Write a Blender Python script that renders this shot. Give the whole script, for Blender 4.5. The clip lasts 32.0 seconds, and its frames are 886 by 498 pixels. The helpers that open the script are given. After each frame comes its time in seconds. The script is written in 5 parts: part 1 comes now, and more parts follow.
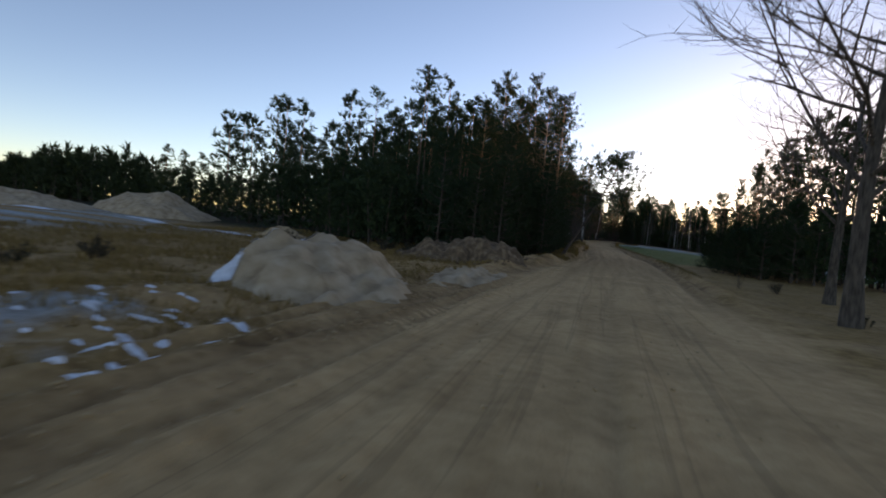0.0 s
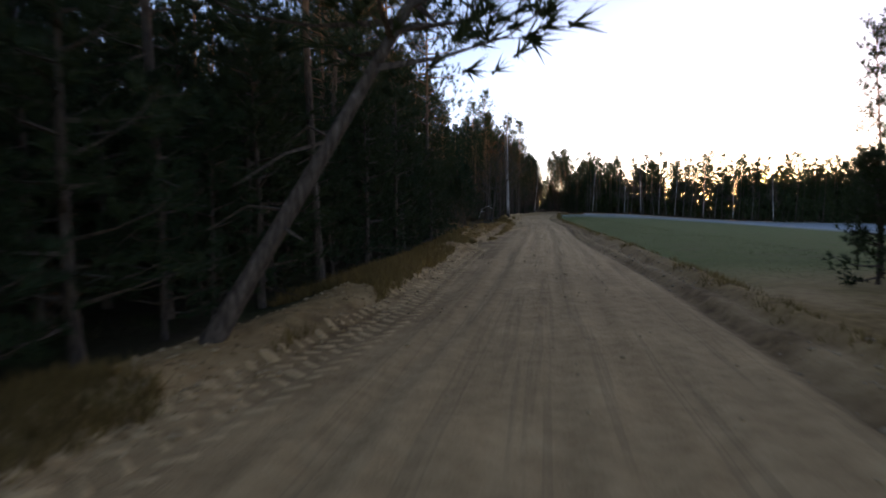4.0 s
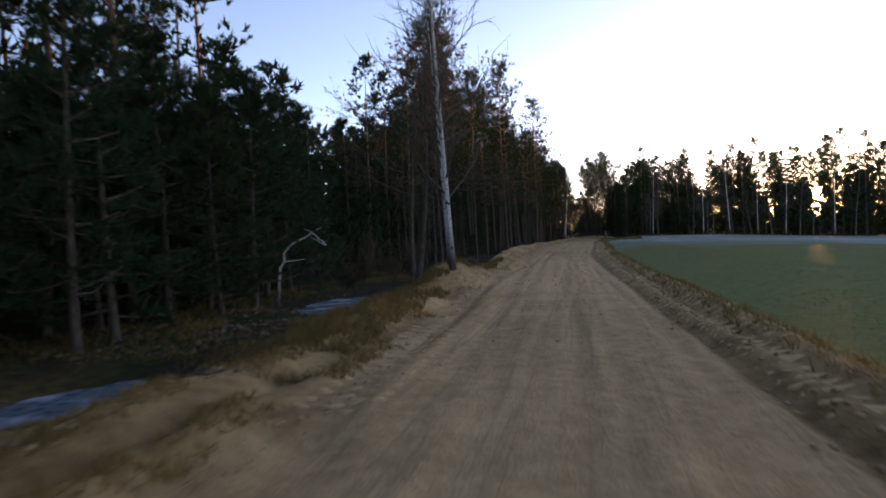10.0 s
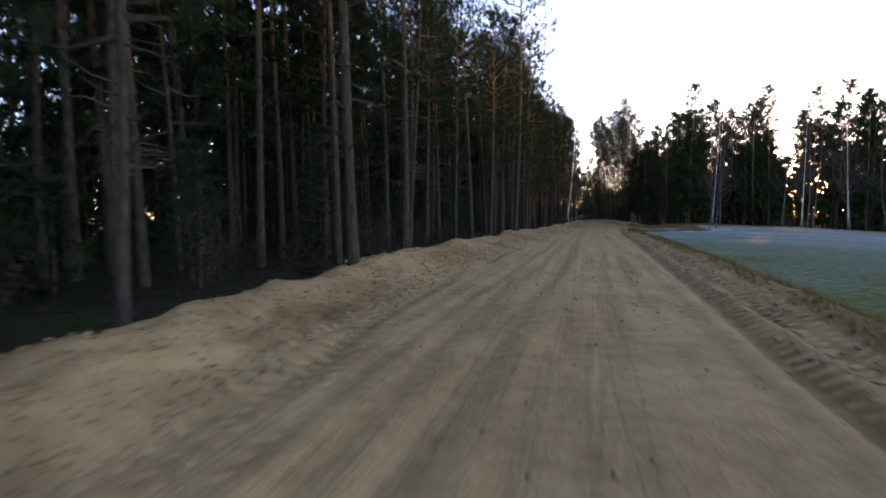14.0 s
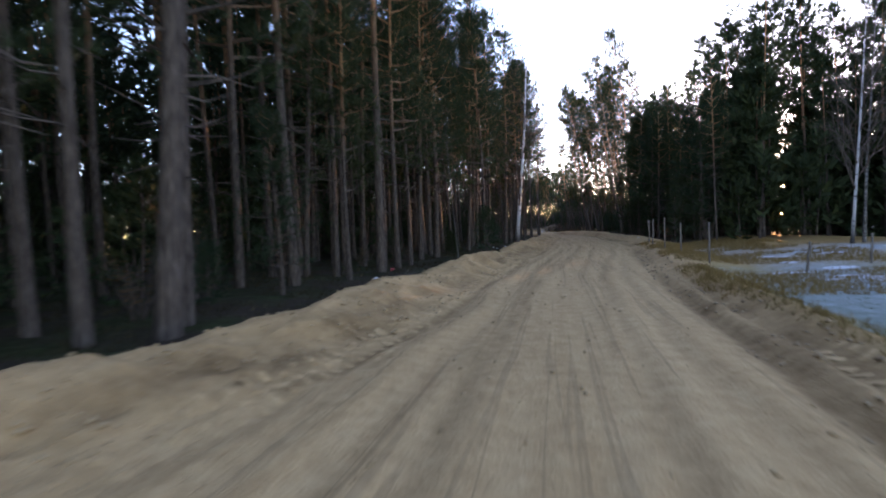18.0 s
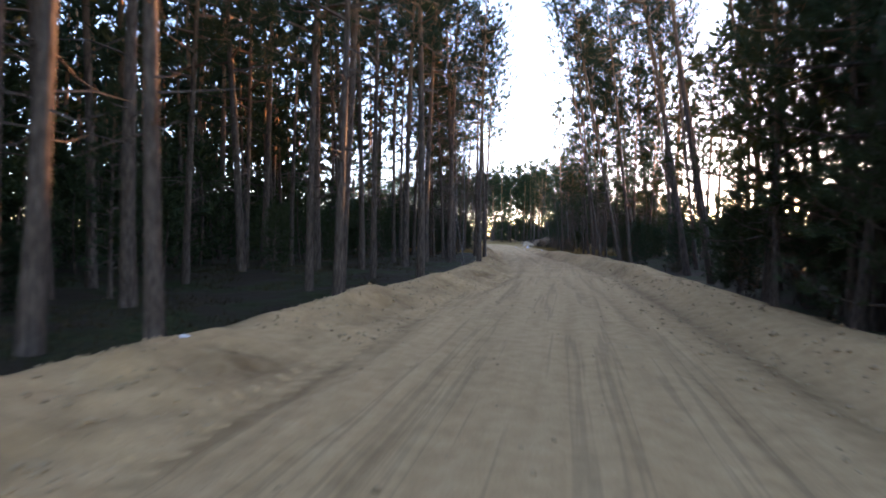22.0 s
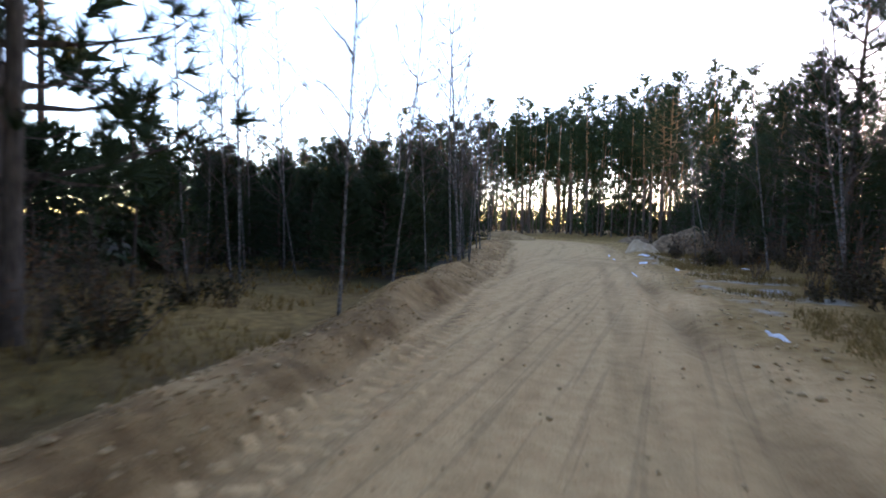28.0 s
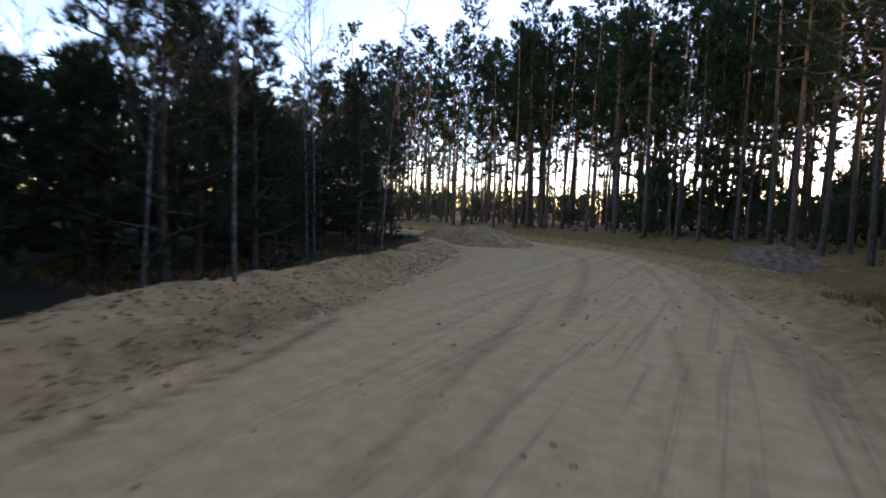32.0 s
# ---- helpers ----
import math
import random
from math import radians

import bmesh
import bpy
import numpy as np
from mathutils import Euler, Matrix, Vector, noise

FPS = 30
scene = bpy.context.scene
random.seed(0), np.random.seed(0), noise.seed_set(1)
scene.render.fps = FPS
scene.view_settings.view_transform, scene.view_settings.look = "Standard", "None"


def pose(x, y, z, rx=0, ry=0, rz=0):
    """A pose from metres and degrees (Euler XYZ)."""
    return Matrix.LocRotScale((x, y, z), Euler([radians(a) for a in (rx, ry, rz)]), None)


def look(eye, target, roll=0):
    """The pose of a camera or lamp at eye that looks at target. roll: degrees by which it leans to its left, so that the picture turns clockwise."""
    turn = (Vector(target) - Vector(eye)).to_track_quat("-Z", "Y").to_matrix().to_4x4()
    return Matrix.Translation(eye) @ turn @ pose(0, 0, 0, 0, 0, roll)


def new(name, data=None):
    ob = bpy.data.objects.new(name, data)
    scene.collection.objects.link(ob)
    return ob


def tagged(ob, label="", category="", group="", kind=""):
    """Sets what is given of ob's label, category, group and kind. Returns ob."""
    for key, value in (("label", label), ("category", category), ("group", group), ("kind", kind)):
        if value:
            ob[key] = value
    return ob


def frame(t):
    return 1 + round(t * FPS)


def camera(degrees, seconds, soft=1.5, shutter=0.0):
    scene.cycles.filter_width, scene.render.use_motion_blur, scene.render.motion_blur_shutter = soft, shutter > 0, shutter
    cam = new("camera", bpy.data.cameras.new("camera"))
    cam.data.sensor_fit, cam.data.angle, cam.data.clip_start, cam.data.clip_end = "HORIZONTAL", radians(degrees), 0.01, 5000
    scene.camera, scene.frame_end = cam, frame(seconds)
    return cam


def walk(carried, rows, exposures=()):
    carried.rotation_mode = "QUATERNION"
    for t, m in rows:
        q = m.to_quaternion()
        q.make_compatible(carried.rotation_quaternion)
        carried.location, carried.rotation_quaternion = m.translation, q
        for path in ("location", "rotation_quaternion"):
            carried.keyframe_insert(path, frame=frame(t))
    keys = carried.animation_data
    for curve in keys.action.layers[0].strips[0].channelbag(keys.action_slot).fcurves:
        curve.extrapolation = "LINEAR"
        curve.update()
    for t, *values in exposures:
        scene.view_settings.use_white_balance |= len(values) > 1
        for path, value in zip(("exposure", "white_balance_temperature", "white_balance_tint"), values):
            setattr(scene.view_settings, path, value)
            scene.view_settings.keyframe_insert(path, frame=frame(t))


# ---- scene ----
cam = camera(79.51, 32.0, 1.8, 0.3)
PATH = [
    (0.0, (-1.634, 28.598, 1.476), (-4.449, 38.182, 1.004), 5.05),
    (0.5, (-1.710, 32.907, 1.467), (-4.152, 42.584, 0.834), 4.57),
    (1.0, (-1.588, 36.826, 1.483), (-3.902, 46.541, 0.979), 2.20),
    (1.5, (-1.441, 40.748, 1.495), (-3.596, 50.500, 0.993), 0.50),
    (2.0, (-1.215, 44.282, 1.534), (-3.272, 54.053, 0.981), -0.28),
    (2.5, (-1.073, 48.029, 1.523), (-3.027, 57.787, 0.533), 1.90),
    (3.0, (-0.837, 50.940, 1.489), (-2.741, 60.741, 0.932), 2.39),
    (3.5, (-0.670, 54.457, 1.493), (-2.492, 64.254, 0.655), 1.22),
    (5.5, (-0.207, 69.041, 1.520), (-2.555, 78.756, 1.215), -4.09),
    (6.0, (-0.322, 72.767, 1.502), (-2.783, 82.444, 0.953), -3.77),
    (6.5, (-0.354, 76.335, 1.522), (-2.919, 85.997, 1.278), -5.11),
    (7.0, (-0.348, 79.979, 1.524), (-2.848, 89.652, 1.105), -6.81),
    (7.5, (-0.317, 83.338, 1.519), (-2.753, 93.028, 1.107), -5.46),
    (8.0, (-0.322, 86.963, 1.538), (-2.862, 96.635, 1.451), -5.88),
    (8.5, (-0.382, 90.701, 1.531), (-3.023, 100.333, 1.027), -3.87),
    (9.0, (-0.517, 94.809, 1.485), (-3.214, 104.428, 1.049), -4.58),
    (9.5, (-0.577, 99.016, 1.468), (-3.173, 108.669, 1.200), -4.30),
    (10.0, (-0.577, 102.697, 1.493), (-3.082, 112.377, 1.331), -3.33),
    (10.5, (-0.595, 106.738, 1.477), (-2.995, 116.432, 0.953), -3.88),
    (11.0, (-0.808, 110.991, 1.483), (-3.152, 120.698, 0.946), -2.73),
    (11.5, (-0.995, 114.502, 1.483), (-3.443, 124.191, 1.140), -1.23),
    (12.0, (-1.114, 119.081, 1.534), (-3.819, 128.708, 1.465), -1.81),
    (12.5, (-1.479, 123.919, 1.505), (-4.215, 133.512, 0.796), -0.40),
    (13.0, (-1.606, 128.926, 1.465), (-4.223, 138.560, 0.881), 0.27),
    (13.5, (-1.753, 134.016, 1.481), (-4.338, 143.657, 0.882), 0.58),
    (14.0, (-1.803, 138.868, 1.422), (-4.297, 148.532, 0.801), -0.53),
    (14.5, (-1.903, 143.660, 1.468), (-4.317, 153.357, 1.113), 0.73),
    (15.0, (-1.751, 147.609, 1.499), (-4.104, 157.319, 1.087), -2.83),
    (15.5, (-1.633, 151.263, 1.512), (-3.928, 160.986, 1.068), -2.47),
    (17.5, (-1.154, 168.443, 1.485), (-3.337, 178.181, 0.854), -2.65),
    (18.0, (-0.937, 173.478, 1.476), (-3.022, 183.251, 1.095), -2.41),
    (18.5, (-0.848, 179.123, 1.471), (-2.830, 188.910, 0.934), -4.84),
    (19.0, (-0.701, 183.722, 1.441), (-2.637, 193.526, 1.071), -1.24),
    (19.5, (-0.620, 188.631, 1.517), (-2.517, 198.427, 0.851), -0.79),
    (20.0, (-0.249, 193.459, 1.542), (-2.059, 203.280, 1.019), 0.90),
    (20.5, (0.242, 197.865, 1.562), (-1.534, 207.692, 1.051), 1.79),
    (21.0, (0.660, 202.457, 1.490), (-1.175, 212.265, 0.831), 1.00),
    (21.5, (1.007, 206.259, 1.487), (-0.960, 216.043, 0.852), 1.47),
    (22.0, (1.253, 210.078, 1.519), (-0.997, 219.817, 1.241), 1.02),
    (22.5, (1.181, 214.360, 1.573), (-1.267, 224.048, 1.196), -1.95),
    (23.0, (1.034, 217.893, 1.491), (-1.541, 227.543, 0.984), -0.66),
    (23.5, (0.785, 221.867, 1.407), (-1.771, 231.522, 0.904), 2.31),
    (24.0, (0.600, 225.931, 1.424), (-2.065, 235.554, 0.876), 3.03),
    (24.5, (0.446, 229.874, 1.506), (-2.487, 239.420, 0.983), 4.39),
    (25.0, (0.166, 233.775, 1.517), (-3.334, 243.129, 1.010), 2.44),
    (25.5, (-0.123, 236.744, 1.491), (-3.940, 245.961, 0.794), -1.41),
    (27.5, (-1.870, 250.714, 1.511), (-5.748, 259.910, 0.872), 1.97),
    (28.0, (-2.351, 254.021, 1.540), (-6.306, 263.190, 0.998), 1.31),
    (28.5, (-2.814, 257.509, 1.538), (-6.882, 266.633, 1.100), 2.47),
    (29.0, (-3.356, 260.378, 1.501), (-7.390, 269.492, 0.689), 1.92),
    (29.5, (-3.858, 263.123, 1.455), (-7.870, 272.236, 0.530), 2.42),
    (30.0, (-4.226, 266.234, 1.414), (-8.313, 275.339, 0.778), 1.00),
    (30.5, (-4.679, 268.795, 1.516), (-8.935, 277.823, 0.909), -4.04),
    (31.0, (-5.334, 271.989, 1.486), (-9.808, 280.921, 1.040), -4.41),
    (31.5, (-5.747, 275.408, 1.500), (-10.397, 284.235, 0.816), 0.33),
    (32.0, (-6.480, 278.933, 1.498), (-11.158, 287.732, 0.674), 2.39),
]
EXPOSURES = [(0.0, 1.5, 6800, 27), (2.0, 1.9, 6900, 31), (6.0, 2.05, 6950, 33), (11.0, 2.35, 7050, 33), (16.0, 3.1, 6850, 34), (20.0, 3.8, 6650, 35), (22.0, 4.05, 6600, 33), (25.0, 3.6, 6900, 32), (28.0, 3.9, 6850, 31), (30.0, 3.25, 6750, 31), (32.0, 3.15, 6800, 34)]
SKY_STRENGTH, DISC_STRENGTH = 0.14, 26.0
walk(cam, [(t, look(eye, target, roll)) for t, eye, target, roll in PATH], EXPOSURES)

# ---- world, sun, exposure ----
SUN_TURN, SUN_RISE = radians(20.65), radians(1.78)
SUN_WAY = Vector((math.sin(SUN_TURN) * math.cos(SUN_RISE), math.cos(SUN_TURN) * math.cos(SUN_RISE), math.sin(SUN_RISE)))
world = bpy.data.worlds.new("evening_sky")
scene.world = world
world.use_nodes = True
wn, wl = world.node_tree.nodes, world.node_tree.links
wn.clear()
sky = wn.new("ShaderNodeTexSky")
sky.sky_type, sky.sun_disc = "NISHITA", False
sky.sun_elevation, sky.sun_rotation = SUN_RISE + radians(1.0), SUN_TURN
sky.altitude, sky.air_density, sky.dust_density, sky.ozone_density = 150, 0.6, 0.2, 1.2
sky_light = wn.new("ShaderNodeBackground")
sky_light.inputs["Strength"].default_value = SKY_STRENGTH
wl.new(sky.outputs["Color"], sky_light.inputs["Color"])
# the sun's own disc and the bright air round it
dot = wn.new("ShaderNodeVectorMath")
dot.operation = "DOT_PRODUCT"

coord = wn.new("ShaderNodeTexCoord")
dot.inputs[1].default_value = SUN_WAY
wl.new(coord.outputs["Generated"], dot.inputs[0])
disc = wn.new("ShaderNodeMapRange")
disc.interpolation_type = "SMOOTHSTEP"
disc.inputs["From Min"].default_value, disc.inputs["From Max"].default_value = math.cos(radians(1.5)), math.cos(radians(0.35))
wl.new(dot.outputs["Value"], disc.inputs["Value"])
disc_light = wn.new("ShaderNodeBackground")
disc_light.inputs["Color"].default_value = (1.0, 0.62, 0.2, 1)
power = wn.new("ShaderNodeMath")
power.operation = "MULTIPLY"
power.inputs[1].default_value = DISC_STRENGTH
wl.new(disc.outputs["Result"], power.inputs[0])
wl.new(power.outputs["Value"], disc_light.inputs["Strength"])
both = wn.new("ShaderNodeAddShader")
wl.new(sky_light.outputs[0], both.inputs[0])
wl.new(disc_light.outputs[0], both.inputs[1])
wout = wn.new("ShaderNodeOutputWorld")
wl.new(both.outputs[0], wout.inputs["Surface"])

sun_data = bpy.data.lights.new("sun", "SUN")
sun_data.energy, sun_data.angle, sun_data.color = 2.8, radians(0.6), (1.0, 0.56, 0.24)
sun = new("sun", sun_data)
sun.matrix_world = look((0, 0, 60), Vector((0, 0, 60)) - SUN_WAY)


# ---- small helpers ----
def hash2(i, j, seed):
    h = (i.astype(np.int64) * 374761393 + j.astype(np.int64) * 668265263 + seed * 1274126177) & 0xFFFFFFFF
    h = ((h ^ (h >> 13)) * 1274126177) & 0xFFFFFFFF
    return ((h ^ (h >> 16)) & 0xFFFF) / 65535.0


def vnoise(x, y, seed=0):
    """Smooth value noise from -1 to 1 on arrays."""
    x, y = np.asarray(x, float), np.asarray(y, float)
    i, j = np.floor(x), np.floor(y)
    u, v = x - i, y - j
    u, v = u * u * (3 - 2 * u), v * v * (3 - 2 * v)
    a, b = hash2(i, j, seed), hash2(i + 1, j, seed)
    c, d = hash2(i, j + 1, seed), hash2(i + 1, j + 1, seed)
    return 2 * ((a * (1 - u) + b * u) * (1 - v) + (c * (1 - u) + d * u) * v) - 1


def step(a, b, x):
    t = np.clip((np.asarray(x, float) - a) / (b - a), 0, 1)
    return t * t * (3 - 2 * t)


def bump(x, m, w):
    return np.exp(-((np.asarray(x, float) - m) / w) ** 2)


class Soup:
    """Collects vertices and faces for one mesh."""

    def __init__(self):
        self.v, self.f = [], []

    def tube(self, pts, radii, sides=6, cap=True):
        base, n = len(self.v), len(pts)
        up = Vector((0.31, 0.9, 0.2)).normalized()
        for k, (p, r) in enumerate(zip(pts, radii)):
            way = (pts[min(k + 1, n - 1)] - pts[max(k - 1, 0)]).normalized()
            a = way.cross(up).normalized()
            b = way.cross(a)
            for s in range(sides):
                w = 2 * math.pi * s / sides
                self.v.append(p + a * (r * math.cos(w)) + b * (r * math.sin(w)))
        for k in range(n - 1):
            for s in range(sides):
                q, t = base + k * sides, (s + 1) % sides
                self.f.append((q + s, q + t, q + sides + t, q + sides + s))
        if cap:
            self.f.append(tuple(base + (n - 1) * sides + s for s in range(sides)))

    def tri(self, a, b, c):
        k = len(self.v)
        self.v += [a, b, c]
        self.f.append((k, k + 1, k + 2))

    def data(self, name, mat, smooth=False):
        me = bpy.data.meshes.new(name)
        me.from_pydata([tuple(p) for p in self.v], [], self.f)
        me.materials.append(mat)
        if smooth:
            me.polygons.foreach_set("use_smooth", [True] * len(me.polygons))
        me.update()
        return me


def mesh_np(name, verts, faces, mat, smooth=False):
    """A mesh from arrays: verts n x 3, faces m x 3 or m x 4."""
    me = bpy.data.meshes.new(name)
    k = faces.shape[1]
    me.vertices.add(len(verts))
    me.vertices.foreach_set("co", np.asarray(verts, np.float32).ravel())
    me.loops.add(faces.size)
    me.loops.foreach_set("vertex_index", faces.astype(np.int32).ravel())
    me.polygons.add(len(faces))
    me.polygons.foreach_set("loop_start", np.arange(0, faces.size, k, dtype=np.int32))
    if smooth:
        me.polygons.foreach_set("use_smooth", np.ones(len(faces), bool))
    me.materials.append(mat)
    me.update(calc_edges=True)
    return me


def thing(name, label, category, group="", kind=""):
    return tagged(new(name), label, category, group, kind)


def part(name, data, parent, label=""):
    ob = new(name, data)
    ob.parent = parent
    return tagged(ob, label)


# ---- materials ----
class Mat:
    """A node material with a few short cuts."""

    def __init__(self, name, rough=0.9, spec=0.2):
        self.m = bpy.data.materials.new(name)
        self.m.use_nodes = True
        self.n, self.l = self.m.node_tree.nodes, self.m.node_tree.links
        self.b = self.n["Principled BSDF"]
        self.b.inputs["Roughness"].default_value = rough
        self.b.inputs["Specular IOR Level"].default_value = spec
        self.co = self.n.new("ShaderNodeTexCoord").outputs["Object"]

    def noise(self, scale, detail=4, stretch=None):
        t = self.n.new("ShaderNodeTexNoise")
        t.inputs["Scale"].default_value, t.inputs["Detail"].default_value = scale, detail
        src = self.co
        if stretch:
            mp = self.n.new("ShaderNodeMapping")
            mp.inputs["Scale"].default_value = stretch
            self.l.new(src, mp.inputs["Vector"])
            src = mp.outputs["Vector"]
        self.l.new(src, t.inputs["Vector"])
        return t.outputs["Fac"]

    def ramp(self, fac, stops):
        r = self.n.new("ShaderNodeValToRGB")
        while len(r.color_ramp.elements) < len(stops):
            r.color_ramp.elements.new(0.5)
        for e, (p, c) in zip(r.color_ramp.elements, stops):
            e.position, e.color = p, (*c, 1)
        self.l.new(fac, r.inputs["Fac"])
        return r.outputs["Color"]

    def mix(self, fac, a, b, mode="MIX"):
        x = self.n.new("ShaderNodeMix")
        x.data_type, x.blend_type = "RGBA", mode
        for sock, val in ((x.inputs["Factor"], fac), (x.inputs[6], a), (x.inputs[7], b)):
            if isinstance(val, (int, float)):
                sock.default_value = val
            elif isinstance(val, tuple):
                sock.default_value = (*val, 1)
            else:
                self.l.new(val, sock)
        return x.outputs[2]

    def math(self, op, a, b):
        x = self.n.new("ShaderNodeMath")
        x.operation = op
        for sock, val in zip(x.inputs, (a, b)):
            if isinstance(val, (int, float)):
                sock.default_value = val
            else:
                self.l.new(val, sock)
        return x.outputs[0]

    def color(self, c):
        if isinstance(c, tuple):
            self.b.inputs["Base Color"].default_value = (*c, 1)
        else:
            self.l.new(c, self.b.inputs["Base Color"])
        return self

    def relief(self, fac, strength=0.5, distance=0.02):
        x = self.n.new("ShaderNodeBump")
        x.inputs["Strength"].default_value, x.inputs["Distance"].default_value = strength, distance
        self.l.new(fac, x.inputs["Height"])
        self.l.new(x.outputs["Normal"], self.b.inputs["Normal"])
        return self

    def attribute(self, name):
        a = self.n.new("ShaderNodeAttribute")
        a.attribute_name = name
        s = self.n.new("ShaderNodeSeparateColor")
        self.l.new(a.outputs["Color"], s.inputs["Color"])
        return s.outputs

    def random(self):
        return self.n.new("ShaderNodeObjectInfo").outputs["Random"]

    def island(self):
        return self.n.new("ShaderNodeNewGeometry").outputs["Random Per Island"]


def ground_material(name):
    """Sand, damp soil (its colour also darkens shaded grooves), forest litter, grass and frost, laid by the mesh's soil
    and cover layers.
    """
    m = Mat(name, 0.95, 0.1)
    soil, cover = m.attribute("soil"), m.attribute("cover")
    fine, mid, big = m.noise(38, 6), m.noise(4.5, 5), m.noise(0.55, 4)
    sand = m.ramp(mid, [(0.25, (0.43, 0.256, 0.112)), (0.55, (0.57, 0.358, 0.166)), (0.8, (0.64, 0.426, 0.214))])
    sand = m.mix(0.22, sand, m.ramp(fine, [(0.3, (0.23, 0.138, 0.06)), (0.7, (0.63, 0.43, 0.215))]))
    streak = m.noise(1.0, 4, (4.2, 0.12, 1))
    sand = m.mix(0.2, sand, m.ramp(streak, [(0.35, (0.34, 0.215, 0.1)), (0.65, (0.61, 0.42, 0.215))]))
    track = m.noise(1.0, 3, (4.5, 0.1, 1))
    line = m.ramp(track, [(0.56, (0, 0, 0)), (0.59, (1, 1, 1)), (0.61, (1, 1, 1)), (0.65, (0, 0, 0))])
    sand = m.mix(m.math("MULTIPLY", m.math("MULTIPLY", cover[2], line), 0.3), sand, (0.2, 0.13, 0.068))
    # damp soil brown, also the colour of the shade painted into the grooves
    wet_shade = m.ramp(mid, [(0.3, (0.115, 0.064, 0.027)), (0.7, (0.27, 0.162, 0.07))])
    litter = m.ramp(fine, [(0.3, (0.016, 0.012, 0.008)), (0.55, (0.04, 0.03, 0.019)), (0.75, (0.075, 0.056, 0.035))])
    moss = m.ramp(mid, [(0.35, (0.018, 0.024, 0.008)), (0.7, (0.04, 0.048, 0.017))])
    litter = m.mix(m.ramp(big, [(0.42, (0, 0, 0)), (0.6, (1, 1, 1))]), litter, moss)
    dry = m.ramp(mid, [(0.3, (0.15, 0.085, 0.026)), (0.7, (0.33, 0.205, 0.07))])
    crop = m.ramp(mid, [(0.3, (0.085, 0.105, 0.026)), (0.6, (0.12, 0.142, 0.036)), (0.8, (0.165, 0.17, 0.045))])
    crop = m.mix(m.ramp(big, [(0.5, (0, 0, 0)), (0.72, (0.6, 0.6, 0.6))]), crop, (0.13, 0.12, 0.045))
    frost = m.ramp(fine, [(0.3, (0.16, 0.2, 0.2)), (0.7, (0.5, 0.55, 0.58))])
    c = m.mix(soil[0], sand, wet_shade)
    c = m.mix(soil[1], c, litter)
    c = m.mix(cover[0], c, dry)
    c = m.mix(soil[2], c, crop)
    edge = m.math("ADD", m.math("MULTIPLY", mid, 0.6), -0.3)
    fro = m.n.new("ShaderNodeMapRange")
    fro.inputs["From Min"].default_value, fro.inputs["From Max"].default_value = 0.2, 0.85
    m.l.new(m.math("ADD", cover[1], edge), fro.inputs["Value"])
    c = m.mix(fro.outputs["Result"], c, frost)
    m.color(c)
    grain = m.math("ADD", m.math("MULTIPLY", fine, 0.5), m.math("ADD", mid, m.math("MULTIPLY", m.noise(14, 4), 0.5)))
    m.relief(m.math("ADD", grain, m.math("MULTIPLY", m.math("MULTIPLY", track, cover[2]), 0.2)), 0.7, 0.05)
    return m.m


def needle_material(name, a, b, glow=0.1):
    m = Mat(name, 0.75, 0.12)
    c = m.mix(m.island(), a, b)
    c = m.mix(m.math("MULTIPLY", m.random(), 0.5), c, (0.05, 0.055, 0.02))
    m.color(c)
    thin = m.n.new("ShaderNodeBsdfTranslucent")
    m.l.new(c, thin.inputs["Color"])
    mixer = m.n.new("ShaderNodeMixShader")
    mixer.inputs[0].default_value = glow
    m.l.new(m.b.outputs[0], mixer.inputs[1])
    m.l.new(thin.outputs[0], mixer.inputs[2])
    m.l.new(mixer.outputs[0], m.n["Material Output"].inputs["Surface"])
    return m.m


def pine_bark():
    m = Mat("pine_bark", 0.95, 0.1)
    flakes = m.noise(9, 5, (2.2, 2.2, 0.5))
    low = m.ramp(flakes, [(0.3, (0.035, 0.027, 0.021)), (0.6, (0.1, 0.078, 0.062)), (0.8, (0.17, 0.14, 0.115))])
    high = m.ramp(flakes, [(0.3, (0.17, 0.085, 0.04)), (0.7, (0.38, 0.2, 0.09))])
    sep = m.n.new("ShaderNodeSeparateXYZ")
    m.l.new(m.co, sep.inputs[0])
    rise = m.n.new("ShaderNodeMapRange")
    rise.inputs["From Min"].default_value, rise.inputs["From Max"].default_value = 5.0, 9.0
    m.l.new(sep.outputs["Z"], rise.inputs["Value"])
    m.color(m.mix(rise.outputs["Result"], low, high)).relief(flakes, 0.8, 0.03)
    return m.m


def birch_bark():
    m = Mat("birch_bark", 0.75, 0.2)
    bands = m.noise(2.6, 5, (1.6, 1.6, 3.2))
    white = m.ramp(m.noise(14, 3), [(0.3, (0.3, 0.285, 0.265)), (0.7, (0.54, 0.53, 0.5))])
    c = m.mix(m.ramp(bands, [(0.57, (0, 0, 0)), (0.66, (1, 1, 1))]), white, (0.035, 0.03, 0.028))
    sep = m.n.new("ShaderNodeSeparateXYZ")
    m.l.new(m.co, sep.inputs[0])
    low = m.n.new("ShaderNodeMapRange")
    low.inputs["From Min"].default_value, low.inputs["From Max"].default_value = 1.3, 0.2
    m.l.new(sep.outputs["Z"], low.inputs["Value"])
    m.color(m.mix(low.outputs["Result"], c, (0.05, 0.043, 0.038))).relief(bands, 0.4, 0.01)
    return m.m


